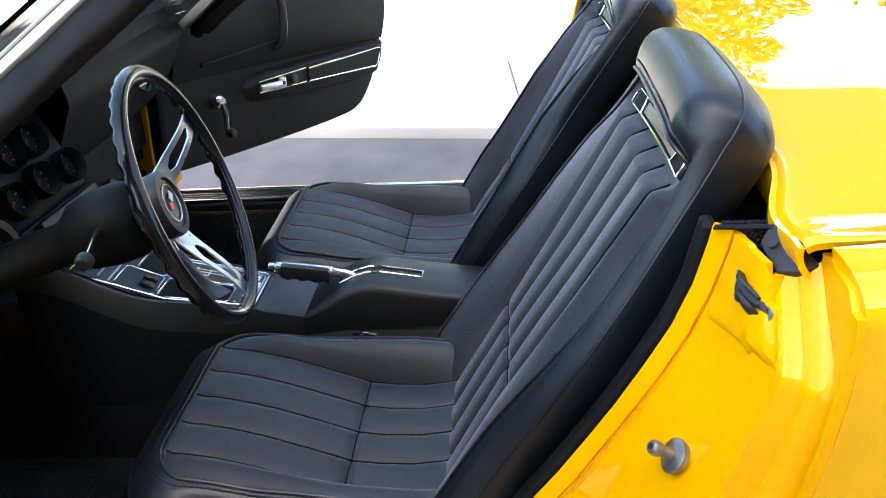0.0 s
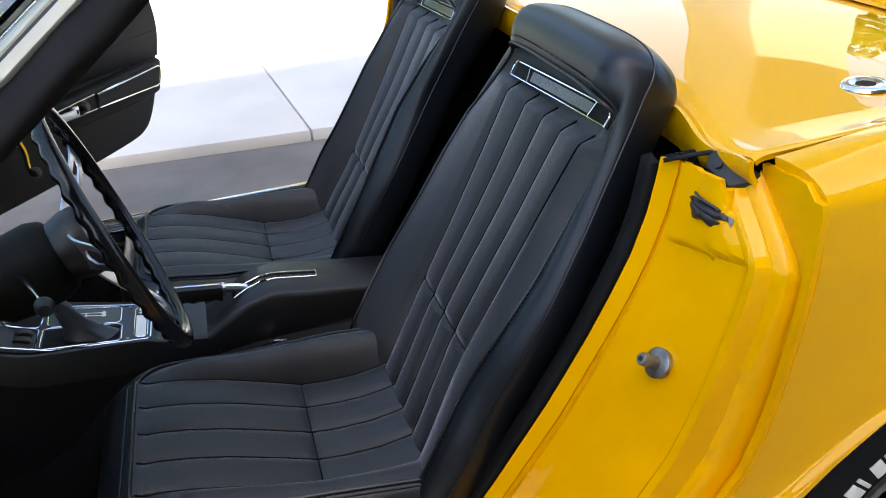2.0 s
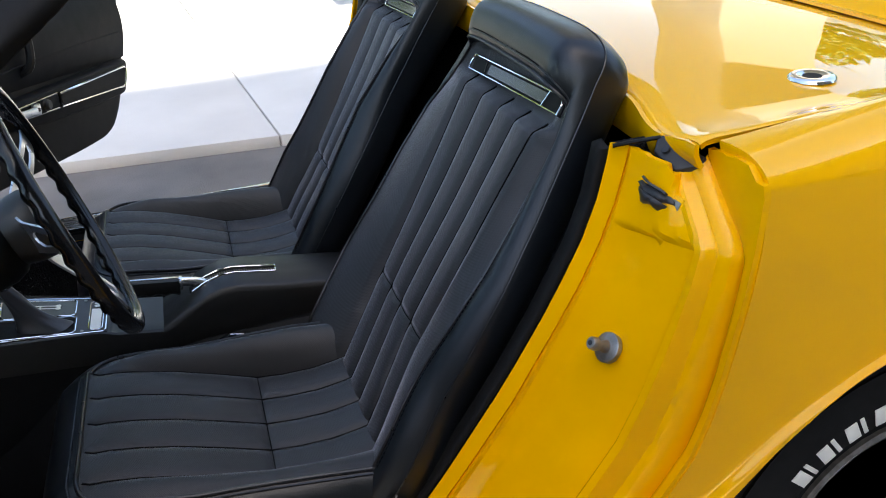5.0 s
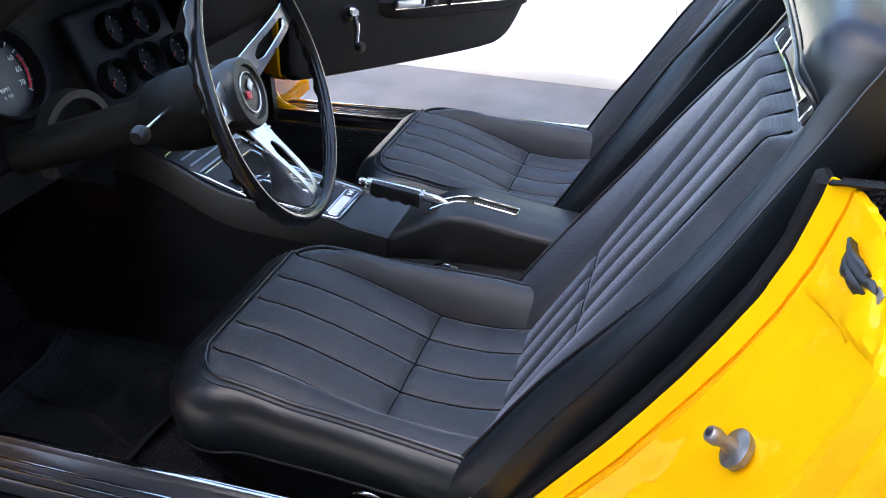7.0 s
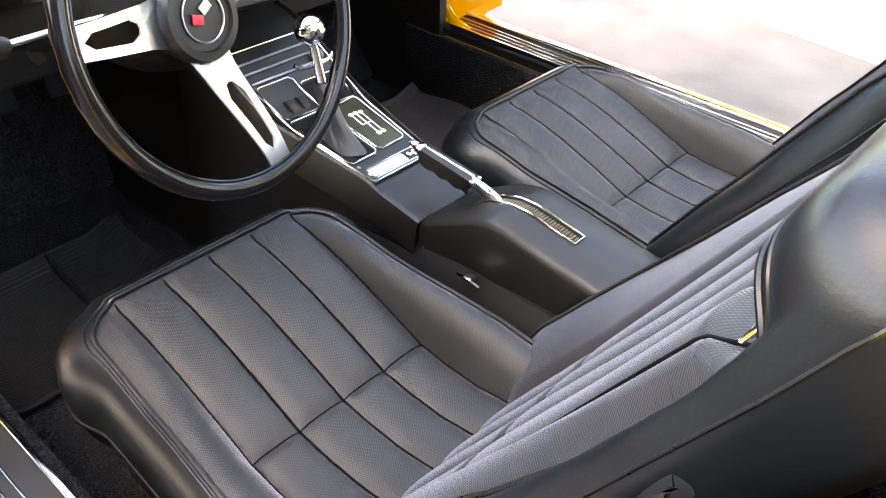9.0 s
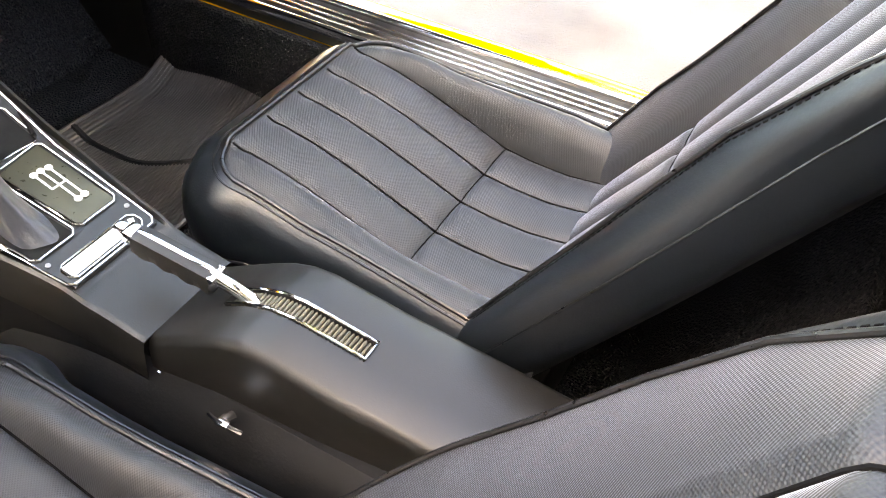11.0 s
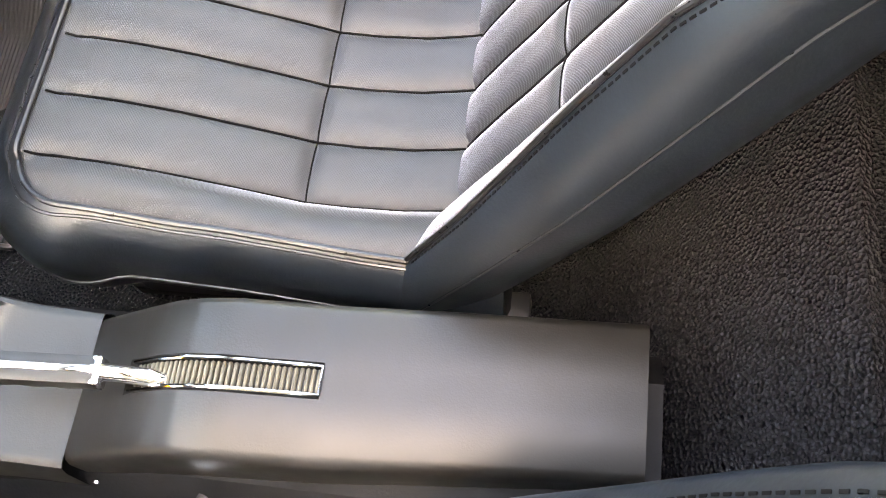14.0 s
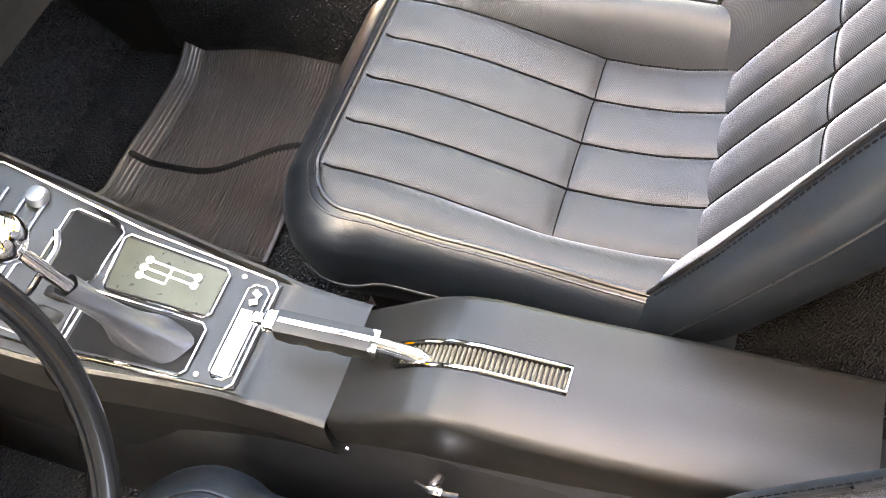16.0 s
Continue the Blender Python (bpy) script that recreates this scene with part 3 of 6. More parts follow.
# sills
for side in (-1, 1):
    mir = (lambda b: b) if side < 0 else mirror
    s = car
    plate = part("sill_plate", mir(box(-0.345, -0.634, 0.388, 0.90, 0.092, 0.02, 0.002)), SILL, s, "black door sill plate with bright ribs")
    for y, w, h in ((-0.591, 0.008, 0.016), (-0.621, 0.0035, 0.006), (-0.635, 0.0035, 0.006), (-0.649, 0.0035, 0.006), (-0.675, 0.011, 0.008)):
        part("rib", mir(box(-0.345, y, 0.398 + h / 4, 0.896, w, h, 0.0012)), CHROME, plate, "polished rib")
    roc = surf(lambda u, v: (-0.85 + (0.985 + 0.15 * smooth(0, 0.3, v)) * u, curve([(0, -0.680), (0.12, -0.690), (0.3, -0.75), (0.5, -0.79), (1, -0.76)], v), curve([(0, 0.392), (0.12, 0.385), (0.3, 0.372), (0.5, 0.33), (1, 0.20)], v)), lin(0, 1, 4), lin(0, 1, 16))
    part("rocker", mir(solid(roc, 0.006)), PAINT, s, "yellow rocker panel")
    part("inner_sill", mir(box(-0.36, -0.578, 0.28, 0.98, 0.02, 0.20, 0.006)), CARPET, s, "carpeted inner face")
    # front hinge pillar
    hp = car
    pil = surf(lambda z, w: (-0.80 + 0.05 * (1 - smooth(0.40, 0.46, z)) - 0.02 * w, -0.60 - 0.22 * w, z), lin(0.38, 0.95, 24), lin(0, 1, 8))
    part("pillar", mir(solid(pil, 0.01)), PAINT_JAMB, hp)
    part("pillar_flange", mir(tube(spline([(-0.775, -0.605, 0.95), (-0.782, -0.605, 0.7), (-0.778, -0.608, 0.5), (-0.755, -0.612, 0.42), (-0.70, -0.615, 0.392)], 6), 0.010, 8)), PAINT_JAMB, hp)
    for z in (0.52, 0.78):
        part("hinge", mir(join(box(-0.785, -0.70, z, 0.03, 0.07, 0.06, 0.006), lathe([(0, -0.04), (0.009, -0.04), (0.009, 0.04), (0, 0.04)], Matrix.Translation((-0.772, -0.742, z)), 10))), PAINT_JAMB, hp)
    # front wing beyond the pillar
    fw = car
    skin = surf(lambda x, v: (x, curve([(0, -0.60), (0.25, -0.74), (0.4, -0.82), (0.6, -0.85), (1, -0.78)], v), curve([(0, 0.83), (0.25, 0.85), (0.4, 0.81), (0.6, 0.68), (1, 0.22)], v)), lin(-1.9, -0.80, 10), lin(0, 1, 24), flip=True)
    part("wing_panel", mir(solid(skin, 0.008)), PAINT, fw)
bonnet = car
part("bonnet_panel", solid(surf(lambda x, y: (x, y, 0.83 + 0.03 * math.exp(-(y / 0.25) ** 2)), lin(-2.0, -0.86, 10), lin(-0.60, 0.60, 20)), 0.01), PAINT, bonnet)

# rear wheels
def wheel_thing(side):
    yf = 0.72 * side
    m = Matrix.Translation((WX, yf, WZ)) @ (pose(0, 0, 0, 90, 0, 0) if side < 0 else pose(0, 0, 0, -90, 0, 0))
    R = WZ - G
    rim = part("wheel", lathe([(0.168, -0.016), (0.170, -0.004), (0.166, 0.002), (0.158, 0.001), (0.150, -0.012), (0.142, -0.04), (0.10, -0.03), (0.06, -0.022), (0.055, -0.022), (0, -0.022)], m, 48), surface("dark_rim", (0.05, 0.05, 0.052), 0.35, 0.6, var=0.2, scale=20), car, "dark steel rear wheel with bright lip")
    w = tyre = rim
    part("tyre", lathe([(0.17, -0.20), (0.25, -0.215), (R - 0.03, -0.205), (R - 0.006, -0.185), (R, -0.16), (R, -0.05), (R - 0.006, -0.022), (R - 0.03, -0.003), (0.275, 0.006), (0.23, 0.006), (0.185, 0.0), (0.165, -0.012)], m, 64), TYRE, w, "black tyre with raised white blocks")
    for k in range(48):
        a = k * math.tau / 48
        part("tread_block", moved(box(0, 0, 0, 0.018, 0.030, 0.008, 0.002), m @ pose(0, 0, 0, 0, 0, math.degrees(a)) @ Matrix.Translation((R - 0.003, 0, 0)) @ pose(0, 0, -0.03, 90, 0, 90)), TYRE, tyre)
    part("trim_ring", lathe([(0.171, -0.004), (0.172, 0.003), (0.165, 0.005), (0.158, 0.002), (0.160, -0.004)], m, 48), STEEL, w)
    part("hub_cap", lathe([(0.05, -0.022), (0.05, 0.018), (0.046, 0.026), (0.035, 0.028), (0.033, 0.024), (0, 0.024)], m, 32), CHROME, w, "chrome hub cap")
    for k in range(5):
        a = k * math.tau / 5 + 0.3
        part("wheel_nut", lathe([(0.0, 0.014), (0.008, 0.014), (0.011, 0.008), (0.011, -0.01), (0, -0.01)], m @ Matrix.Translation((0.078 * math.cos(a), 0.078 * math.sin(a), -0.014)), 8), CHROME, w)
    # raised white marks drawn as plain blocks
    for k in range(5):
        a = 2.02 + 0.205 * (2 - k)
        mm = m @ pose(0, 0, 0, 0, 0, math.degrees(a) - 90) @ Matrix.Translation((0, 0.207, 0.0060)) @ Matrix.Diagonal((0.76, 0.76, 1, 1))
        part("white_block", moved(join(box(-0.006, 0, 0, 0.024, 0.036, 0.002, 0.0008), box(0.016, 0, 0, 0.008, 0.036, 0.002, 0.0008)), mm), WHITE, tyre, "raised white block")

wheel_thing(-1)
wheel_thing(1)


# ---- cabin floor ----
fl = tagged(new("floor"), "black carpeted cabin floor with tunnel", "floor", kind="structure")
part("floor_pan", box(-0.35, 0, 0.185, 1.5, 1.16, 0.03), CARPET, fl)
part("tunnel", surf(lambda x, v: (x, curve([(0, -0.13), (0.2, -0.085), (0.3, -0.055), (0.7, 0.055), (0.8, 0.085), (1, 0.13)], v), curve([(0, 0.19), (0.2, 0.40), (0.3, 0.43), (0.7, 0.43), (0.8, 0.40), (1, 0.19)], v)), lin(-1.1, 0.25, 4), lin(0, 1, 20)), PADDED, fl)
part("toe_board", solid(surf(lambda u, v: (-0.98 - 0.22 * u, v, 0.20 + 0.30 * u), lin(0, 1, 4), lin(-0.58, 0.58, 8)), 0.02), CARPET, fl)
part("fire_wall", box(-1.22, 0, 0.66, 0.03, 1.20, 0.5), CARPET, fl)
part("bulkhead", solid(surf(lambda u, v: (0.17 + 0.193 * u, v, 0.20 + 0.28 * u), lin(0, 1.085, 8), lin(-0.57, 0.57, 16)), 0.015), CARPET, fl, "black loop-pile carpet on the sloping bulkhead")
part("luggage_floor", box(0.78, 0, 0.40, 0.92, 1.12, 0.02, 0.003), CARPET, fl)
part("luggage_back", box(1.25, 0, 0.56, 0.02, 1.12, 0.40), CARPET, fl)
for s in (-1, 1):
    part("luggage_side", box(0.83, s * 0.57, 0.58, 0.60, 0.02, 0.36), CARPET, fl)
    part("kick_panel", box(-0.95, s * 0.585, 0.40, 0.40, 0.02, 0.42), PLASTIC, fl)


def floor_mat(s):
    """A ribbed rubber mat, hinged along a fold; s is the side of the car."""
    t = thing("floor_mat", (-0.66, s * 0.40, 0.21), "ribbed grey-black rubber floor mat curling on the carpet", "floor mat", "floor mats")
    X0, X1, Y0, Y1 = -0.815, -0.515, 0.205, 0.600

    def fold_y(x):
        return 0.338 + 0.066 * smooth(-0.70, -0.50, x) + 0.02 * (x + 0.8)

    def base(x, y):
        u = (x - X0) / (X1 - X0)
        z = 0.214 + 0.010 * math.sin(5.0 * u + 9 * y) * smooth(0.2, 0.4, y)
        z += 0.026 * smooth(0.275, 0.205, y) * (1 - 0.9 * smooth(0.35, 1.0, u))     # curls up beside the tunnel
        return z + 0.030 * smooth(0.50, 0.62, y) + 0.018 * smooth(0.12, 0.0, u)

    for upper in (0, 1):
        verts, faces, ny, nx = [], [], 22, 208
        for i in range(nx + 1):
            x = X0 + (X1 - X0) * i / nx
            rib = 0.0024 if i % 4 in (1, 2) else 0.0
            ya, yb = (fold_y(x) + 0.006, Y1) if upper else (Y0 + 0.012 * (x + 0.66) ** 2, fold_y(x) - 0.006)
            for k in range(ny + 1):
                y = ya + (yb - ya) * k / ny
                verts.append((x - 0.05 * (y - 0.4), s * y, base(x, y) + rib))
        for i in range(nx):
            for k in range(ny):
                a = i * (ny + 1) + k
                q = (a, a + ny + 1, a + ny + 2, a + 1)
                faces.append(q if s > 0 else q[::-1])
        me = bpy.data.meshes.new("rib_field")
        me.from_pydata(verts, [], faces)
        # driver's mat takes the darker rubber: footwell shade put into its colour
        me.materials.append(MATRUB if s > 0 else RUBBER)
        ob = new("rib_field", me)
        ob.parent = t
        ob.matrix_parent_inverse = t.matrix_basis.inverted()
    edge = [(x, Y0) for x in lin(X0, X1, 14)] + [(X1, y) for y in lin(Y0, Y1, 14)] + [(x, Y1) for x in lin(X1, X0, 14)] + [(X0, y) for y in lin(Y1, Y0, 14)]
    # rim follows, darkened likewise on the driver's side
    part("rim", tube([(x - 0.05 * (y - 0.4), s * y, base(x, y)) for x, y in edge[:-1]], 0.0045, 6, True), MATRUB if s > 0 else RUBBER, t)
    part("fold", tube([(x - 0.05 * (fold_y(x) - 0.4), s * fold_y(x), base(x, fold_y(x)) - 0.003) for x in lin(X0, X1, 20)], 0.0075, 6), RUBBER, t, "dark fold across the mat")


floor_mat(1)
floor_mat(-1)


# ---- seats ----
CR, CX0 = 0.050, -0.313     # cushion: corner of the piping, front edge
PLEAT = 0.0625
CMID = [(-0.345, 0.488), (-0.326, 0.4925), (-0.31, 0.4965), (-0.28, 0.4955), (-0.24, 0.488), (-0.19, 0.474), (-0.13, 0.452), (-0.07, 0.4285), (-0.03, 0.4235), (0.02, 0.4225), (0.06, 0.428), (0.14, 0.446)]
CPIPE = [(-0.345, 0.486), (-0.31, 0.489), (-0.24, 0.480), (-0.17, 0.468), (-0.07, 0.463), (0.0, 0.458), (0.06, 0.450), (0.14, 0.448)]
CHALF = [(-0.34, 0.168), (-0.24, 0.170), (-0.12, 0.176), (0.0, 0.186), (0.14, 0.190)]


def cush_w(x):
    """Half width of the cushion at the piping."""
    d, w = CX0 + CR - x, curve(CHALF, x)
    return w if d <= 0 else w - CR + math.sqrt(max(0, CR * CR - d * d))


def puff(y, half):
    """Roll of one pleat: 0 in the seam, 1 on the crown."""
    f = (y + 2 * half) / half
    f = abs(2 * (f - math.floor(f)) - 1)
    return max(0.0, 1 - f ** 3.2) ** 0.85


def cush_z(x, y):
    a, w = abs(y), cush_w(x)
    z = curve(CMID, x)
    front = smooth(CX0, CX0 + 0.020, x)
    h = 2 * PLEAT
    p = puff(y, PLEAT) if a < h else min(1.0, (a - h) / 0.016) ** 0.6
    q = 1 - 0.5 * math.exp(-(abs(x + 0.07) / 0.0070) ** 2) if a < h + 0.003 else 1
    z += 0.0075 * front * (p * q - 1)
    if a > h:
        f = min(1.0, (a - h) / max(0.01, w - h))
        z += (curve(CPIPE, x) - curve(CMID, x) - 0.001 + (0.006 * smooth(-0.32, -0.20, x) if y > 0 else 0.0)) * math.sin(f * math.pi / 2) ** 0.9 + (0.010 if y < 0 else 0.017) * front * math.sin(math.pi * f) * smooth(-0.32, -0.20, x)
    return z


TH = radians(30.0)


def back_point(s, y, n, lean=0.0):
    """A point of the backrest: s up its slope, y across, n out of its front."""
    return Vector((0.0764 + s * math.sin(TH) - n * math.cos(TH), y + lean * smooth(0.02, 0.19, s), 0.400 + s * math.cos(TH) + n * math.sin(TH)))


SEAT_TOP = 0.600
BACK_HALF = [(-0.03, 0.121), (0.05, 0.119), (0.18, 0.112), (0.30, 0.115), (0.42, 0.121), (0.53, 0.130), (0.60, 0.132)]      # pleated field
LOWER = [(-0.03, 0.006), (0.0, 0.007), (0.045, 0.007), (0.09, 0.005), (0.13, 0.002), (0.18, 0.0), (0.6, 0.0)]             # swell at the foot
# piping: half width and how far it stands proud; outer seam likewise. A firm bolster, one flattened by use, and the wide one beside the console
PIPE_Y = [[(-0.03, 0.188), (0.13, 0.184), (0.2, 0.172), (0.27, 0.162), (0.36, 0.155), (0.46, 0.160), (0.52, 0.166), (0.60, 0.166)],
          [(-0.03, 0.190), (0.10, 0.186), (0.25, 0.178), (0.33, 0.170), (0.43, 0.158), (0.50, 0.162), (0.60, 0.164)],
          [(-0.03, 0.198), (0.04, 0.2117), (0.10, 0.216), (0.18, 0.219), (0.27, 0.223), (0.36, 0.227), (0.44, 0.226), (0.50, 0.210), (0.55, 0.183), (0.60, 0.170)]]
PIPE_N = [[(-0.03, 0.060), (0.0, 0.060), (0.13, 0.057), (0.2, 0.052), (0.36, 0.046), (0.46, 0.033), (0.53, 0.018), (0.60, 0.014)],
          [(-0.03, 0.054), (0.0, 0.050), (0.12, 0.035), (0.25, 0.013), (0.33, -0.002), (0.43, -0.014), (0.50, -0.016), (0.55, -0.006), (0.60, 0.010)],
          [(-0.03, 0.058), (0.04, 0.062), (0.10, 0.0535), (0.18, 0.041), (0.27, 0.029), (0.36, 0.020), (0.44, 0.010), (0.50, 0.0), (0.55, 0.003), (0.60, 0.010)]]
SEAM_Y = [[(-0.03, 0.216), (0.1, 0.214), (0.22, 0.208), (0.32, 0.194), (0.41, 0.182), (0.5, 0.179), (0.60, 0.180)],
          [(-0.03, 0.218), (0.1, 0.224), (0.22, 0.224), (0.32, 0.213), (0.42, 0.196), (0.52, 0.178), (0.60, 0.168)],
          [(-0.03, 0.216), (0.1, 0.227), (0.22, 0.234), (0.32, 0.238), (0.41, 0.238), (0.5, 0.222), (0.60, 0.185)]]
SEAM_N = [[(-0.03, 0.034), (0.1, 0.027), (0.22, 0.020), (0.32, 0.012), (0.41, 0.006), (0.5, -0.002), (0.60, -0.012)],
          [(-0.03, 0.022), (0.1, 0.010), (0.22, -0.003), (0.32, -0.012), (0.42, -0.018), (0.52, -0.018), (0.60, -0.014)],
          [(-0.03, 0.030), (0.1, 0.020), (0.22, 0.005), (0.32, -0.006), (0.41, -0.013), (0.5, -0.022), (0.60, -0.018)]]


def back_n(s, y, flat):
    """Depth of the backrest's front over its slope; flat picks the bolster at that side."""
    a, h, w = abs(y), curve(BACK_HALF, s), curve(PIPE_Y[flat], s)
    top = smooth(0.505, 0.532, s)
    n = curve(LOWER, s)
    p = puff(y, h / 2) if a < h else min(1.0, (a - h) / 0.014) ** 0.6
    q = 1 - 0.5 * math.exp(-(abs(s - 0.181) / 0.0065) ** 2) if a < h + 0.003 else 1
    n += (0.0150 - 0.0080 * (1 - p * q)) * (1 - top)
    if a > h:
        f = min(1.0, (a - h) / max(0.004, w - h))
        n += (curve(PIPE_N[flat], s) - n) * f ** (0.85 + 2.5 * top) + 0.004 * math.sin(math.pi * f) * (1 - top)
    else:
        n -= 0.006 * (1 - (a / h) ** 2) * smooth(0.2, 0.4, s)
    return n - 0.009 * top * (1 - smooth(h, w, a))          # dives under the vent


def car_seat(worn, lean):
    t = thing("bucket_seat", (0, 0, 0.20), "black vinyl bucket seat with pleated woven inserts and high back", "car seat", "seats")
    # cushion
    xs = [CX0 + 0.0005 + 0.075 * (k / 16) ** 1.6 for k in range(17)]
    xs += lin(xs[-1] + 0.006, 0.125, 62)
    xs = sorted(set(xs + lin(-0.092, -0.048, 18)))
    # across: v runs -1..1 over the four pleats and on to 2 at the piping
    vs = sorted(set(round(q, 4) for q in lin(-2, 2, 120) + [c + e for c in (-1, -0.5, 0, 0.5, 1) for e in (-0.022, -0.010, -0.004, 0, 0.004, 0.010, 0.022)]))

    def across(v, half, w):
        return v * half if abs(v) <= 1 else math.copysign(half + (abs(v) - 1) * (w - half), v)

    def cush(x, v):
        y = across(v, 2 * PLEAT, cush_w(x))
        return (x, y, cush_z(x, y))

    cu = part("cushion", surf(cush, xs, vs, flip=True, uvs=lambda x, v: (x * 1.05, across(v, 2 * PLEAT, cush_w(x)))), WEAVE, t, "pleated black woven vinyl cushion", 60)
    for v in (-1, -0.5, 0, 0.5, 1):
        part("seam_line", tube([(x, v * 2 * PLEAT, cush_z(x, v * 2 * PLEAT) + 0.0012) for x in lin(-0.306, 0.10, 48)], 0.0013, 6), SEAM, cu)
    part("seam_line", tube([(-0.07, y, cush_z(-0.07, y) + 0.0006) for y in lin(-2 * PLEAT, 2 * PLEAT, 64)], 0.0008, 6), SEAM, cu)
    loop = [(x, cush_w(x)) for x in reversed(lin(CX0 + CR, 0.12, 26))]
    wf = curve(CHALF, CX0 + CR)
    arc = []
    for k in range(1, 12):
        a = k / 12 * math.pi / 2
        arc.append((CX0 + CR - CR * math.sin(a), wf - CR + CR * math.cos(a)))
    loop += arc + [(CX0, y) for y in lin(wf - CR, -(wf - CR), 12)] + [(x, -y) for x, y in reversed(arc)] + [(x, -cush_w(x)) for x in lin(CX0 + CR, 0.12, 26)]
    edge = [Vector((x, y, cush_z(x, y) + 0.001)) for x, y in loop]
    part("piping", tube([p + Vector((0, 0, 0.0022)) for p in edge], 0.0030, 8), PIPING, cu)

    def nor(i):
        a, b = Vector(loop[max(0, i - 1)]), Vector(loop[min(len(loop) - 1, i + 1)])
        d = (b - a).normalized()
        n = Vector((d.y, -d.x, 0))
        return n if n.xy.dot(Vector(loop[i]) - Vector((-0.1, 0))) > 0 else -n

    # (outwards, height: below the piping, or over the floor in the last rows)
    prof = [(0.0, 0.0, 0), (0.006, -0.003, 0), (0.014, -0.010, 0), (0.022, -0.022, 0), (0.027, -0.038, 0), (0.029, -0.055, 0.35), (0.027, 0.392, 1), (0.026, 0.380, 1), (0.022, 0.362, 1), (0.012, 0.335, 1), (0.0, 0.300, 1)]

    def val(i, k):
        off, z, absol = prof[k]
        n, p = nor(i), edge[i]
        zz = z if absol == 1 else p.z + z if absol == 0 else p.z * 0.65 + 0.41 * 0.35 + z * 0.7
        front = 1 + 0.95 * smooth(-0.23, -0.315, p.x)
        return Vector((p.x + n.x * off * front, p.y + n.y * off * front, zz))

    bm = surf(lambda i, k: val(i, k), range(len(loop)), range(len(prof)))
    bmesh.ops.recalc_face_normals(bm, faces=bm.faces)
    part("cushion_side", bm, VINYL, t, "smooth black vinyl cushion side", 60)
    part("lower_piping", tube([val(i, 6) for i in range(len(loop))], 0.0026, 8), PIPING, t)
    part("inner_piping", tube([val(i, 1) + Vector((0, 0, 0.0008)) for i in range(len(loop))], 0.0016, 6), PIPING, cu)
    part("seat_frame", box(-0.10, 0, 0.27, 0.42, 0.32, 0.09, 0.01), PLASTIC, t)
    for s in (-1, 1):
        part("seat_rail", box(-0.10, s * 0.14, 0.213, 0.46, 0.03, 0.026, 0.004), BLOCK, t)

    # backrest: woven front
    flat = lambda y: 0 if not worn else 1 if y < 0 else 2
    ss = sorted(set(lin(-0.03, SEAT_TOP, 100) + lin(0.160, 0.202, 18)))

    def rest(s, v):
        y = across(v, curve(BACK_HALF, s), curve(PIPE_Y[flat(v)], s))
        return back_point(s, y, back_n(s, y, flat(v)), lean)

    bk = part("backrest", surf(rest, ss, vs, uvs=lambda s, v: (s, across(v, curve(BACK_HALF, s), curve(PIPE_Y[flat(v)], s)))), WEAVE, t, "pleated black woven vinyl backrest", 60)
    for v in (-1, -0.5, 0, 0.5, 1):
        part("seam_line", tube([rest(s, v) + Vector((-0.0012, 0, 0.0007)) for s in lin(-0.01, 0.528, 60)], 0.0015, 6), SEAM, bk)
    part("seam_line", tube([rest(0.181, v) + Vector((-0.0007, 0, 0.0004)) for v in lin(-1, 1, 60)], 0.0007, 6), SEAM, bk)

    # outline of the shell: up one side, over the head and down the other; inner piping and outer seam as (s, y, n)
    def half_line(sg):
        fl, out = flat(sg), []
        for k in range(46):
            s = -0.03 + 0.585 * k / 45
            out.append(((s, curve(PIPE_Y[fl], s), curve(PIPE_N[fl], s)), (s + 0.045 * smooth(0.40, 0.555, s), curve(SEAM_Y[fl], s), curve(SEAM_N[fl], s)), 0.010 + 0.004 * smooth(0.3, 0.5, s)))
        i0, o0 = out[-1][0], out[-1][1]
        for k in range(1, 29):
            a = k / 28 * math.pi / 2
            ca, sa = max(0.0, math.cos(a)) ** 0.55, math.sin(a) ** 0.62
            u = smooth(0, 0.9, a)
            out.append(((i0[0] + 0.022 * sa, i0[1] * ca, i0[2] + (0.026 - i0[2]) * u), (o0[0] + 0.056 * sa, o0[1] * ca, o0[2] + (-0.016 - o0[2]) * u), 0.014 + 0.016 * u))
        return out
    line = [(i, o, b, 1) for i, o, b in half_line(1)] + [(i, o, b, -1) for i, o, b in reversed(half_line(-1)[:-1])]
    RIM = [0.0, 0.04, 0.12, 0.24, 0.38, 0.52, 0.66, 0.80, 0.92, 1.0]
    BACKS = [(0.000, 0.010), (0.003, 0.026), (0.009, 0.042), (0.020, 0.054), (0.040, 0.062), (0.075, 0.066)]     # (inwards, backwards) behind the outer seam

    def shell(i, k):
        inn, out, bulge, sg = line[i]
        if k == 0:                      # return under the lip
            return back_point(inn[0], sg * inn[1], inn[2] - 0.040 * smooth(0.50, 0.58, inn[0]) - 0.002, lean)
        if k <= len(RIM):
            f = RIM[k - 1]
            s, y, n = (inn[j] + (out[j] - inn[j]) * f for j in range(3))
            d = Vector((math.hypot(out[0] - inn[0], out[1] - inn[1]), out[2] - inn[2])).normalized()
            lift = bulge * math.sin(math.pi * f) ** 0.85
            plan = Vector((out[0] - inn[0], out[1] - inn[1])).normalized()
            return back_point(s - plan.x * d.y * lift, sg * max(0.0, y - plan.y * d.y * lift), n + d.x * lift, lean)
        k -= len(RIM) + 1
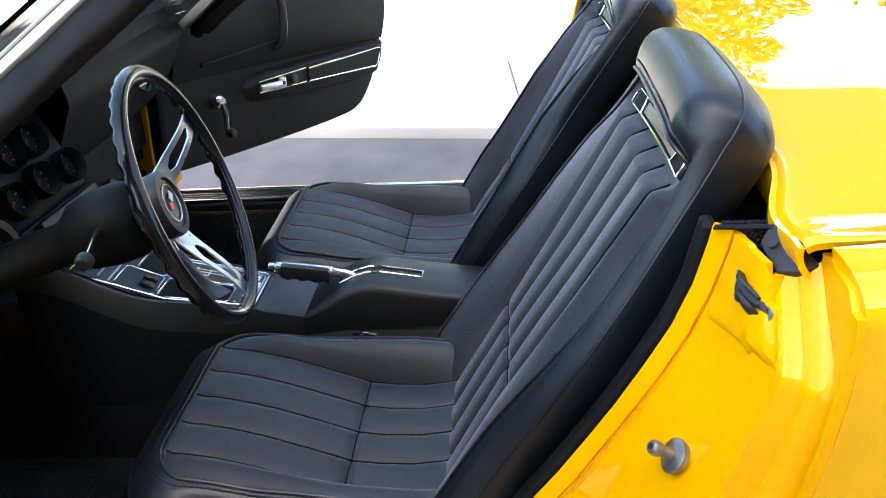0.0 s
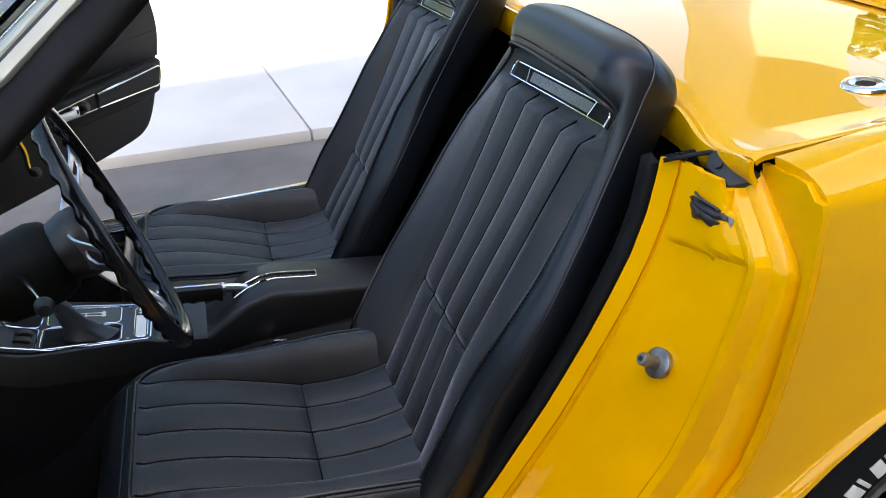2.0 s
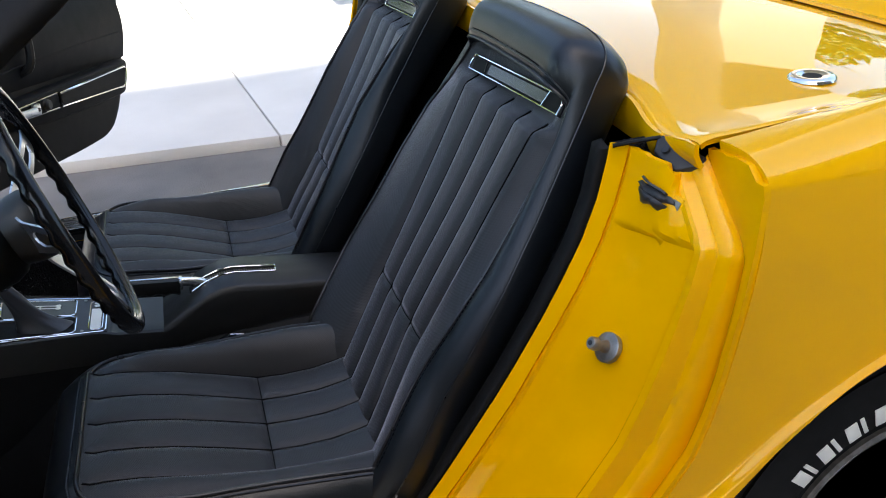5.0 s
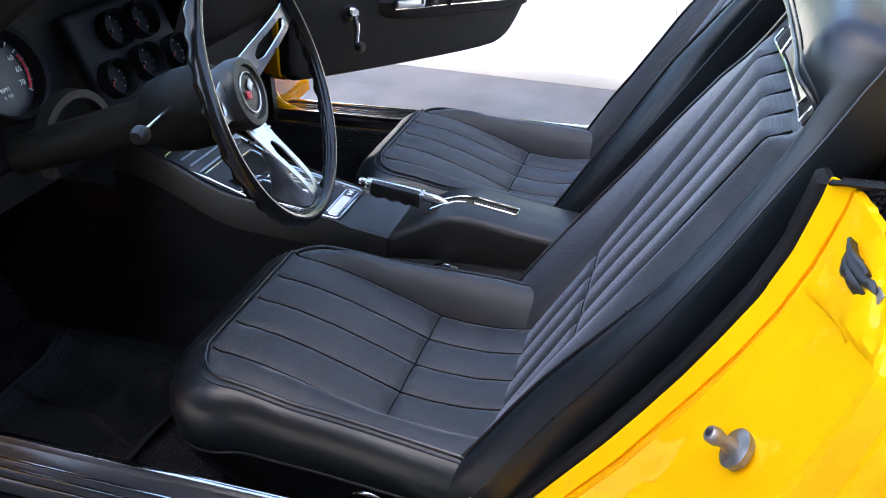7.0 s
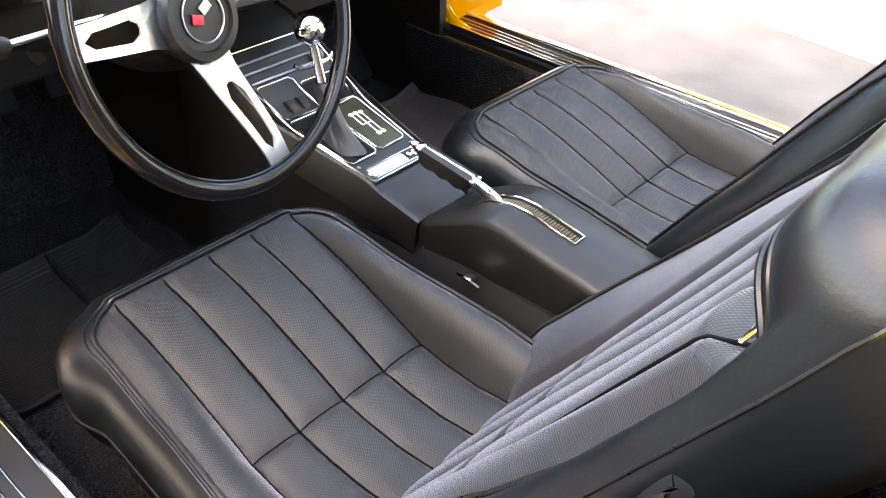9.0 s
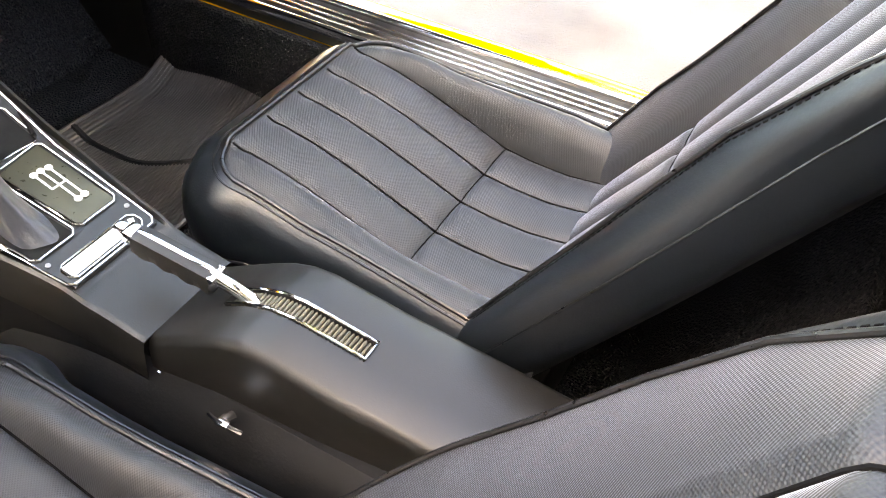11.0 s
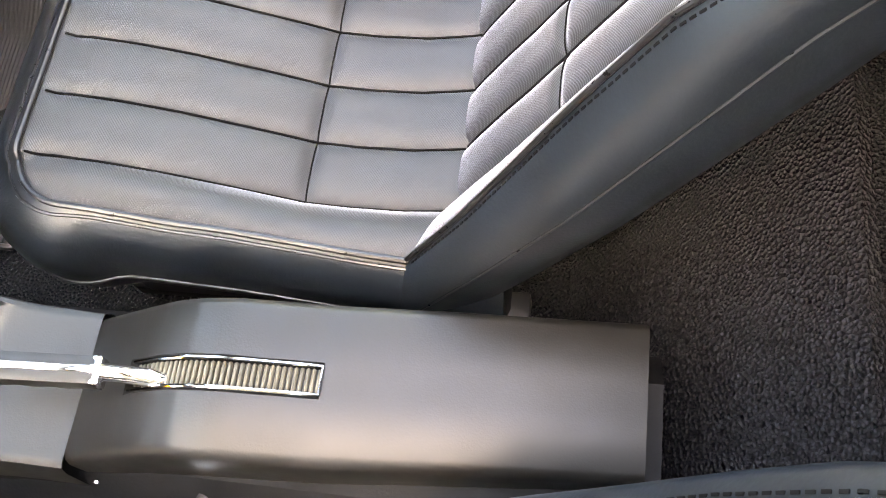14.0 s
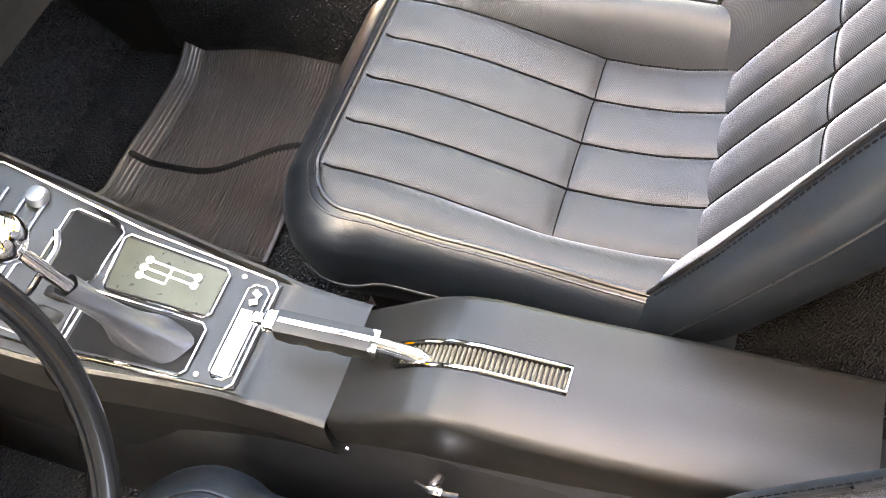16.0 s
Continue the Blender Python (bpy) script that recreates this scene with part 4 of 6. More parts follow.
        if k < len(BACKS):
            w, b = BACKS[k]
            r = Vector((out[0] - 0.40, out[1])) if out[0] > 0.40 else Vector((0, out[1]))
            r.normalize()
            return back_point(out[0] - r.x * w, sg * max(0.0, out[1] - r.y * w), out[2] - b, lean)
        return back_point(min(out[0], 0.50), 0.01 * sg, out[2] - 0.070, lean)

    NK = len(RIM) + len(BACKS) + 2
    bm = surf(shell, range(len(line)), range(NK))
    bmesh.ops.recalc_face_normals(bm, faces=bm.faces)
    sh = part("backrest_shell", bm, VINYL, t, "smooth black vinyl bolsters and rounded head", 60)
    part("piping", tube([shell(i, 1) + Vector((-0.0014, 0, 0.0014)) for i in range(3, len(line) - 3)], 0.0024, 8), PIPING, bk)
    part("lip_piping", tube([shell(i, 2).lerp(shell(i, 3), 0.5) + Vector((-0.0003, 0, 0.0006)) for i in range(44, len(line) - 44)], 0.0013, 6), PIPING, sh)
    part("seam", tube([shell(i, len(RIM)) for i in range(2, len(line) - 2)], 0.0013, 6), PIPING, sh, "raised outer seam")
    st = bmesh.new()
    for i in range(6, len(line) - 6):
        for h in (0.0, 0.5):
            a, b = shell(i, 3).lerp(shell(i, 2), 0.3), shell(i + 1, 3).lerp(shell(i + 1, 2), 0.3)
            if (b - a).length > 0.006:
                r = bmesh.ops.create_cube(st, size=1)
                bmesh.ops.transform(st, matrix=aim(a.lerp(b, h), b - a) @ Matrix.Diagonal((0.0015, 0.0015, 0.0040, 1)), verts=r["verts"])
    tagged(part("stitching", st, SEAM, sh), kind="stuff")

    # air vent set in under the lip of the head
    def on_vent(s, y, n):
        return back_point(s + 0.005 - 0.008 * (y / 0.15), y, n + 0.006 - 0.006 * (1 - (y / 0.152) ** 2), lean)
    vt = part("seat_vent", solid(surf(lambda s, y: on_vent(s, y, -0.008), lin(0.530, 0.557, 3), lin(-0.154, 0.156, 24)), 0.004), PADDED, t, "black vent strip with bright frame")
    grey = part("vent_bar", solid(surf(lambda s, y: on_vent(s, y, -0.0055), lin(0.536, 0.551, 3), lin(-0.098, 0.098, 20)), 0.003), VENTBAR, vt, "glossy grey bar between two openings")
    ring = [(0.532, y) for y in lin(-0.152, 0.155, 16)] + [(0.544, 0.1575)] + [(0.555, y) for y in lin(0.153, -0.150, 16)] + [(0.544, -0.1545)]
    part("vent_frame", tube([on_vent(s, y, -0.0040) for s, y in ring], 0.0015, 6, True), CHROME, vt, "chrome frame")
    for y in (-0.100, 0.100):
        part("divider", tube([on_vent(0.532, y, -0.0035), on_vent(0.555, y + math.copysign(0.008, y), -0.0035)], 0.0011, 6), CHROME, vt)
    return t


passenger_seat = car_seat(0, 0.0)
passenger_seat.location.y = 0.320
driver_seat = car_seat(1, 0.030)
driver_seat.location.y = -0.323

# seat catch on the driver's outer side
CATCH = spline([(-0.074, -0.553, 0.394), (-0.068, -0.559, 0.408), (-0.055, -0.561, 0.415), (-0.041, -0.560, 0.411), (-0.032, -0.557, 0.400)], 6)
lv = part("catch_lever", surf(lambda i, a: Vector(CATCH[i]) + Vector((0, 0.0022 * math.cos(a), 0)) + Vector((0.0045 * math.sin(a), 0, 0.0045 * math.sin(a) * 0.6)), range(len(CATCH)), [k * math.tau / 12 for k in range(12)], cv=True), CHROME, driver_seat, "chrome catch lever")
part("cable", tube(spline([(-0.028, -0.558, 0.402), (-0.006, -0.560, 0.394), (0.03, -0.556, 0.392), (0.055, -0.552, 0.404), (0.072, -0.548, 0.424)], 6), 0.0011, 6), BRUSHED, lv)
part("cable_clip", join(tube([(0.068, -0.549, 0.418), (0.073, -0.549, 0.432)], 0.0013, 6), tube([(0.070, -0.549, 0.423), (0.082, -0.549, 0.418)], 0.0013, 6)), BRUSHED, lv)


# ---- doors ----
def door(hinge, yaw, side, sag=0.0):
    """An open door: hinge is the trim panel's front lower corner in plan, yaw its way from the hinge in degrees, sag its droop on the hinges."""
    m = Matrix.Translation((*hinge, 0)) @ pose(0, 0, 0, 0, 0, yaw) @ pose(0.15, 0, 0.585, 0, sag, 0) @ Matrix.Translation((-0.15, 0, -0.60 if sag else -0.585))
    f = (lambda b: moved(b, m)) if side > 0 else (lambda b: moved(mirror(b), m))
    # local: x along the door from the hinge, y towards the cabin when shut (towards -y here), z height
    prof = [(0.02, 0.93), (-0.02, 0.80), (-0.02, 0.53), (0.0, 0.494), (0.05, 0.483), (0.45, 0.485), (0.75, 0.494), (0.86, 0.509), (0.925, 0.55), (0.985, 0.63), (1.03, 0.75), (1.06, 0.93)]
    trim = bmesh.new()
    outline = [Vector((p.x, 0, p.y)) for p in spline([(a, b, 0) for a, b in prof], 5)]
    cen = Vector((0.5, 0, 0.72))
    rows = []
    for k, (sc, d) in enumerate(((1.0, 0.030), (1.0, 0.008), (0.992, 0.0), (0.975, -0.004), (0.94, -0.005))):
        rows.append([trim.verts.new(cen + (p - cen) * sc + Vector((0, d, 0))) for p in outline])
    n = len(outline)
    for a, b in zip(rows, rows[1:]):
        for i in range(n):
            trim.faces.new((a[i], a[(i + 1) % n], b[(i + 1) % n], b[i]))
    trim.faces.new(rows[-1])
    bmesh.ops.recalc_face_normals(trim, faces=trim.faces)
    d = part("door", f(trim), PADDED, car, "open door with black moulded trim panel")
    # shell behind the trim
    sh = bmesh.new()
    rows = []
    for sc, dd in ((1.012, 0.030), (1.018, 0.05), (1.02, 0.11), (1.0, 0.13)):
        rows.append([sh.verts.new(cen + (p - cen) * sc + Vector((0, dd, 0))) for p in outline])
    for a, b in zip(rows, rows[1:]):
        for i in range(n):
            sh.faces.new((a[i], a[(i + 1) % n], b[(i + 1) % n], b[i]))
    sh.faces.new(rows[-1])
    sh.faces.new(rows[0])
    bmesh.ops.recalc_face_normals(sh, faces=sh.faces)
    part("door_skin", f(sh), PAINT, d, "yellow outer skin")
    # raised upper pad, map pocket line, armrest ledge
    part("upper_pad", f(surf(lambda u, v: (0.03 + 0.99 * u, -0.006 - 0.030 * math.sin(math.pi * v) * (0.5 + 0.5 * math.sin(math.pi * u)), 0.70 + 0.02 * u + 0.20 * v), lin(0, 1, 24), lin(0, 1, 12), flip=True)), PADDED, d, "padded upper trim")
    arm = [(0.30, 0.655), (0.36, 0.685), (0.62, 0.700), (0.96, 0.715), (1.0, 0.69), (0.975, 0.635), (0.92, 0.612), (0.60, 0.606), (0.36, 0.612), (0.31, 0.63)]
    ap = bmesh.new()
    rows = []
    ol = [Vector((p.x, 0, p.y)) for p in spline([(a, b, 0) for a, b in arm + arm[:1]], 4)[:-1]]
    ca = Vector((0.65, 0, 0.655))
    for sc, dd in ((1.05, 0.0), (1.0, -0.014), (0.94, -0.026), (0.85, -0.030)):
        rows.append([ap.verts.new(ca + (p - ca) * sc + Vector((0, dd - 0.004, 0))) for p in ol])
    for a, b in zip(rows, rows[1:]):
        for i in range(len(ol)):
            ap.faces.new((a[i], a[(i + 1) % len(ol)], b[(i + 1) % len(ol)], b[i]))
    ap.faces.new(rows[-1])
    bmesh.ops.recalc_face_normals(ap, faces=ap.faces)
    part("armrest_panel", f(ap), PADDED, d)
    rect = [(0.545, 0.642), (0.545, 0.677), (0.94, 0.697), (0.955, 0.690), (0.935, 0.645), (0.92, 0.638)]
    part("panel_moulding", f(tube([(x, -0.038, z) for x, z in rect], 0.0032, 6, True)), CHROME, d, "bright moulding")
    part("inlay", f(prism([(x, z) for x, z in rect], 0.003, Matrix.Translation((0, -0.034, 0)) @ pose(0, 0, 0, 90, 0, 0))), PADDED, d)
    # inner handle with round lock knob
    plate = [(0.315, 0.640), (0.315, 0.668), (0.53, 0.680), (0.53, 0.640)]
    part("handle_plate", f(prism(plate, 0.004, Matrix.Translation((0, -0.034, 0)) @ pose(0, 0, 0, 90, 0, 0))), PADDED, d, "black handle plate")
    part("plate_moulding", f(tube([(x, -0.038, z) for x, z in plate], 0.0022, 6, True)), CHROME, d, "bright moulding")
    part("door_handle", f(join(box(0.350, -0.052, 0.655, 0.095, 0.012, 0.020, 0.005, 3), box(0.405, -0.047, 0.657, 0.028, 0.012, 0.030, 0.004))), BRUSHED, d, "chrome pull handle")
    part("lock_knob", f(lathe([(0, 0.014), (0.010, 0.014), (0.014, 0.010), (0.015, 0.0), (0, 0)], aim((0.465, -0.038, 0.659), (0, -1, 0)), 20)), PLASTIC, d, "black lock knob")
    part("lock_button", f(box(0.405, -0.054, 0.657, 0.010, 0.004, 0.010, 0.0015)), PLASTIC, d)
    # window crank
    ck = part("crank_boss", f(lathe([(0, 0.026), (0.012, 0.026), (0.019, 0.018), (0.021, 0.0), (0, 0)], aim((0.175, -0.004, 0.638), (0, -1, 0)), 24)), CHROME, d, "chrome window crank")
    part("crank_arm", f(tube(spline([(0.175, -0.026, 0.633), (0.177, -0.034, 0.608), (0.175, -0.036, 0.583), (0.171, -0.040, 0.563)], 5), [0.0085, 0.0085, 0.008, 0.008, 0.0075, 0.007, 0.007, 0.007, 0.0065, 0.0065, 0.006, 0.006, 0.006, 0.006, 0.006, 0.006], 8)), CHROME, d)
    part("crank_knob", f(lathe([(0, 0.026), (0.010, 0.024), (0.014, 0.015), (0.012, 0.004), (0.007, 0), (0, 0)], aim((0.171, -0.040, 0.560), (0, -1, 0)), 16)), PLASTIC, d, "black crank knob")
    # pull strap
    part("pull_strap", f(tube(spline([(0.40, -0.02, 0.93), (0.42, -0.045, 0.88), (0.425, -0.05, 0.82), (0.42, -0.045, 0.765), (0.415, -0.012, 0.745)], 5), 0.011, 8)), VINYL, d, "black pull strap")
    part("trim_groove", f(tube([(0.12, -0.020, 0.735), (0.38, -0.028, 0.765), (0.70, -0.030, 0.79), (0.99, -0.02, 0.80)], 0.004, 6)), RUBBER, d)
    part("door_top", f(box(0.53, 0.045, 0.936, 1.04, 0.10, 0.014, 0.005)), VINYL, d, "black vinyl door top")
    part("belt_moulding", f(box(0.53, -0.004, 0.944, 1.04, 0.006, 0.006, 0.001)), BRUSHED, d, "bright belt moulding")
    return d


door((-0.675, 0.580), 68.0, 1, 8.0)
door((-0.538, -0.724), -52.6, -1)

# ---- windscreen ----
for s in (-1, 1):
    mir = (lambda b: b) if s < 0 else mirror
    top, base = Vector((-0.130, -0.516, 1.161)), Vector((-0.580, -0.668, 0.838))     # rear edge of the pillar's outer face
    d = (top - base).normalized()
    wide = Vector((0, 0.66, 0.75))                       # across the face, towards the glass
    wide = (wide - d * wide.dot(d)).normalized()
    face = d.cross(wide)
    face = face if face.y < 0 else -face
    PM = Matrix((d, wide, d.cross(wide))).transposed().to_4x4()
    sg = 1 if d.cross(wide).y < 0 else -1

    over = Vector((0, 0.975, 0.22))
    over = (over - d * over.dot(d)).normalized()
    PO = Matrix.Translation(wide * 0.0195) @ Matrix((d, over, d.cross(over))).transposed().to_4x4()

    def strip(w0, w1, f0, f1, e=0.0, bev=0.0015, turned=False):
        """A bar along the pillar from w0 to w1 across its face and from f0 to f1 out of it."""
        return moved(box(0, (w0 + w1) / 2, sg * (f0 + f1) / 2, (top - base).length + e, w1 - w0, f1 - f0, bev), Matrix.Translation((top + base) / 2 + d * e / 2) @ (PO if turned else PM))
    wp = part("windscreen_pillar", mir(strip(0.0, 0.0195, -0.022, 0.0, 0.004)), TRIM, car, "pale metal windscreen pillar trim")
    part("pillar_moulding", mir(strip(0.0002, 0.0135, -0.002, 0.0050)), TRIM, wp)
    part("pillar_cap", mir(strip(0.0, 0.044, -0.020, 0.0, 0.006, 0.0015, True)), TRIM, wp)
    part("pillar_moulding", mir(strip(0.001, 0.012, -0.002, 0.0032, 0.006, 0.0012, True)), TRIM, wp)
    part("pillar_moulding", mir(strip(0.013, 0.030, -0.002, 0.0016, 0.006, 0.0008, True)), TRIM, wp)
    part("pillar_groove", mir(strip(0.0137, 0.0193, -0.001, 0.0012, 0.002, 0.0003)), BLOCK, wp, "dark groove")
    part("glass_bead", mir(strip(0.0345, 0.0380, 0.0, 0.0030, 0.0, 0.001, True)), CHROME, wp, "bright bead along the glass")

    def seal(u, a):
        c = base + (top - base) * (1.075 * u) - wide * (0.0175 - 0.010 * smooth(0.95, 1.0, u)) - face * 0.010
        lump = 1 + 0.13 * noise.noise((u * 14, math.cos(a) * 1.5, math.sin(a) * 1.5)) + 0.07 * noise.noise((u * 45, a, 3))
        end = 1 - smooth(0.955, 1.0, u) ** 2 * 0.7
        ca, sa = math.cos(a), math.sin(a)
        return c + wide * 0.0205 * lump * end * math.copysign(abs(ca) ** 0.7, ca) + face * 0.013 * lump * end * math.copysign(abs(sa) ** 0.7, sa)
    part("pillar_seal", mir(surf(seal, lin(0, 1, 70), [k * math.tau / 24 for k in range(24)], cv=True)), RUBBER, car, "worn black rubber pillar seal", 85)
    part("pillar_trim", mir(strip(0.0, 0.022, -0.050, -0.0225)), PADDED, car, "black inner pillar trim")
HX = [(-1, -0.103), (0, -0.150), (1, -0.103)]
hdr = part("windscreen_header", solid(surf(lambda v, k: (curve(HX, v) - 0.075 * k, v * curve([(0, 0.463), (0.3, 0.494), (0.6, 0.470), (1, 0.425)], k), 1.179 + 0.014 * (1 - v * v) + 0.006 * math.sin(math.pi * k) - 0.004 * k), lin(-1, 1, 32), lin(0, 1, 8), flip=True), 0.012), POLISH, car, "bright windscreen header trim", 60)
part("header_pad", tube([(curve(HX, v) - 0.02, v * 0.47, 1.152 + 0.012 * (1 - v * v)) for v in lin(-1, 1, 24)], 0.017, 20), PADDED, car, "black padded header")
glass = part("windscreen_glass", solid(surf(lambda u, v: (-0.60 + 0.445 * u - 0.12 * (1 - v * v) * (1 - u), v * (0.660 - 0.165 * u), 0.865 + 0.315 * u), lin(0, 1, 8), lin(-1, 1, 16), flip=True), 0.005), GLASS, car, "curved windscreen glass")
glass.visible_shadow = False
vis = thing("sun_visor", (-0.12, -0.30, 1.165), "black padded sun visor swung up over the windscreen header", "sun visor")
part("visor_pad", moved(box(0, 0, 0, 0.17, 0.42, 0.024, 0.011, 4), Matrix.Translation((-0.14, -0.26, 1.222)) @ pose(0, 0, 0, 8, -10, 0)), MESHVINYL, vis)
part("visor_piping", tube([Matrix.Translation((-0.14, -0.26, 1.222)) @ pose(0, 0, 0, 8, -10, 0) @ Vector(q) for q in ((-0.083, -0.207, -0.004), (0.0, -0.2095, -0.004), (0.083, -0.207, -0.004), (0.0845, 0.0, -0.004), (0.083, 0.207, -0.004), (-0.083, 0.207, -0.004))], 0.0022, 6, True), PIPING, vis)

# ---- dashboard ----
dash = thing("dashboard", (-0.70, 0, 0.6), "black padded dashboard with deep round dials", "dashboard")
part("dash_top", solid(surf(lambda y, u: (curve([(0, -0.86), (0.5, -0.70), (0.75, -0.625), (0.9, -0.60), (1.0, -0.605)], u), y, curve([(0, 0.905), (0.5, 0.93), (0.75, 0.925), (0.9, 0.90), (1, 0.87)], u) + 0.015 * math.exp(-((y + 0.30) / 0.16) ** 2)), lin(-0.66, 0.66, 40), lin(0, 1, 18), flip=True), 0.02), PADDED, dash, "padded black dash top")
# passenger side pad
part("passenger_pad", surf(lambda y, u: (curve([(0, -0.61), (0.2, -0.60), (0.5, -0.635), (0.8, -0.68), (1, -0.74)], u), y, curve([(0, 0.875), (0.2, 0.83), (0.5, 0.76), (0.8, 0.69), (1, 0.64)], u)), lin(0.062, 0.62, 22), lin(0, 1, 14)), PADDED, dash)
for z in (0.735, 0.70):
    part("pocket_trim", tube([(-0.628 - (0.78 - z) * 0.35, y, z + 0.06) for y in lin(0.16, 0.56, 6)], 0.003, 6), BRUSHED, dash)
part("dash_core", box(-0.775, 0, 0.735, 0.10, 1.18, 0.33, 0.01), PADDED, dash)
vt = part("air_vent", lathe([(0.030, 0.0), (0.034, 0.006), (0.030, 0.010), (0.026, 0.006), (0.025, -0.01), (0, -0.01)], aim((-0.635, 0.42, 0.775), (0.95, -0.15, 0.25)), 24), PLASTIC, dash, "round air vent")
for k in (-1, 0, 1):
    part("vent_vane", moved(box(0, 0.014 * k, 0.002, 0.046, 0.003, 0.004, 0.001), aim((-0.633, 0.42, 0.775), (0.95, -0.15, 0.25))), BRUSHED, vt)
# driver's binnacle
part("binnacle", surf(lambda y, u: (curve([(0, -0.70), (0.35, -0.70), (0.7, -0.70), (1, -0.72)], u) - 0.01 * math.cos(9 * y), y, curve([(0, 0.885), (0.35, 0.80), (0.7, 0.70), (1, 0.635)], u)), lin(-0.63, -0.14, 20), lin(0, 1, 14)), PADDED, dash)
def dial(name, p, n, r, label):
    m = aim(p, n)
    b = part("dial_bezel", lathe([(r * 1.16, -0.03), (r * 1.20, 0.006), (r * 1.14, 0.016), (r * 1.05, 0.012), (r * 1.0, -0.012), (0, -0.012)], m, 40), PADDED, dash, label)
    part("dial_face", lathe([(r, -0.0105), (0, -0.0095)], m, 40), DIAL, b)
    for k in range(17 if r > 0.04 else 9):
        a = radians(220 - 260 * k / (16 if r > 0.04 else 8))
        part("tick", moved(box(0, 0, 0, r * 0.12, r * 0.025, 0.001), m @ pose(0, 0, 0, 0, 0, math.degrees(a)) @ Matrix.Translation((r * 0.88, 0, -0.008))), WHITE, b)
    part("needle", moved(box(0, 0, 0, r * 0.8, r * 0.03, 0.0015), m @ pose(0, 0, 0, 0, 0, 235) @ Matrix.Translation((r * 0.35, 0, -0.006))), RED, b, "red needle")
    part("hub", lathe([(r * 0.09, -0.008), (r * 0.09, -0.003), (0, -0.003)], m, 12), DIAL, b)
    return b, m
def lettering(name, text, size, m, material, parent):
    cu = bpy.data.curves.new(name, "FONT")
    cu.body, cu.size, cu.extrude, cu.align_x, cu.align_y = text, size, 0.0002, "CENTER", "CENTER"
    ob = new(name, cu)
    me = bpy.data.meshes.new_from_object(ob)
    bpy.data.objects.remove(ob)
    me.transform(m)
    me.materials.append(material)
    ob = new(name, me)
    ob.parent = parent
    return ob
tach, tm = dial("tachometer", (-0.672, -0.307, 0.790), (0.93, -0.02, 0.36), 0.060, "large round dial with red sector")
part("red_sector", moved(tube([(0.052 * math.cos(radians(a)), 0.052 * math.sin(radians(a)), -0.008) for a in lin(-38, 18, 14)], 0.0022, 6), tm), RED, tach)
for a, s in ((222, "5"), (188, "10"), (154, "20"), (120, "30"), (90, "40"), (58, "50"), (22, "60"), (-4, "65"), (-32, "70")):
    lettering("numeral", s, 0.011, tm @ Matrix.Translation((0.040 * math.cos(radians(a)), 0.040 * math.sin(radians(a)), -0.0085)), WHITE, tach)
lettering("legend", "RPM", 0.009, tm @ Matrix.Translation((0, -0.022, -0.0085)), WHITE, tach)
lettering("legend", "X 100", 0.007, tm @ Matrix.Translation((0, -0.032, -0.0085)), WHITE, tach)
speedo, sm = dial("speedometer", (-0.672, -0.480, 0.788), (0.93, 0.02, 0.36), 0.060, "large round speed dial")
for k in range(9):
    a = 220 - 260 * k / 8
    lettering("numeral", str(20 * k), 0.011, sm @ Matrix.Translation((0.042 * math.cos(radians(a)), 0.042 * math.sin(radians(a)), -0.0085)), WHITE, speedo)
# centre cluster
cl = part("gauge_panel", moved(join(box(0, 0, 0, 0.225, 0.165, 0.03, 0.012, 3), box(0.0, -0.10, 0.010, 0.22, 0.045, 0.03, 0.006)), aim((-0.655, -0.050, 0.752), (0.92, -0.06, 0.38))), PADDED, dash, "black centre gauge panel")
cm = aim((-0.645, -0.050, 0.757), (0.92, -0.06, 0.38))
for x, y in ((-0.078, -0.035), (-0.032, 0.035), (0.032, 0.035), (0.078, -0.035), (0.0, -0.03)):
    dial("gauge", cm @ Vector((x, y, 0.012)), (0.92, -0.06, 0.38), 0.026, "small round gauge")
rd = part("radio", moved(box(0, 0, 0, 0.17, 0.038, 0.02, 0.003), aim(cm @ Vector((0.0, -0.100, 0.026)), (0.92, -0.06, 0.38))), PLASTIC, dash, "black radio face")
for x in (-0.10, 0.10):
    part("radio_knob", lathe([(0, 0.026), (0.009, 0.026), (0.011, 0.020), (0.011, 0), (0, 0)], aim(cm @ Vector((x, -0.100, 0.030)), (0.92, -0.06, 0.38)), 16), PLASTIC, dash)
part("lower_panel", surf(lambda y, u: (-0.70 + 0.0 * u, y, 0.64 - 0.05 * u), lin(-0.60, -0.12, 6), lin(0, 1, 4), flip=True), PADDED, dash)
part("lower_panel", surf(lambda y, u: (-0.74 + 0.0 * u, y, 0.64 - 0.10 * u), lin(0.12, 0.60, 6), lin(0, 1, 4), flip=True), PADDED, dash)
part("column_shroud", solid(surf(lambda a, u: (-0.60 + 0.02 * u, -0.285 + 0.075 * math.cos(a), 0.69 + 0.075 * math.sin(a)), lin(-0.4, math.pi + 0.4, 16), lin(0, 1, 2)), 0.012), PLASTIC, dash)

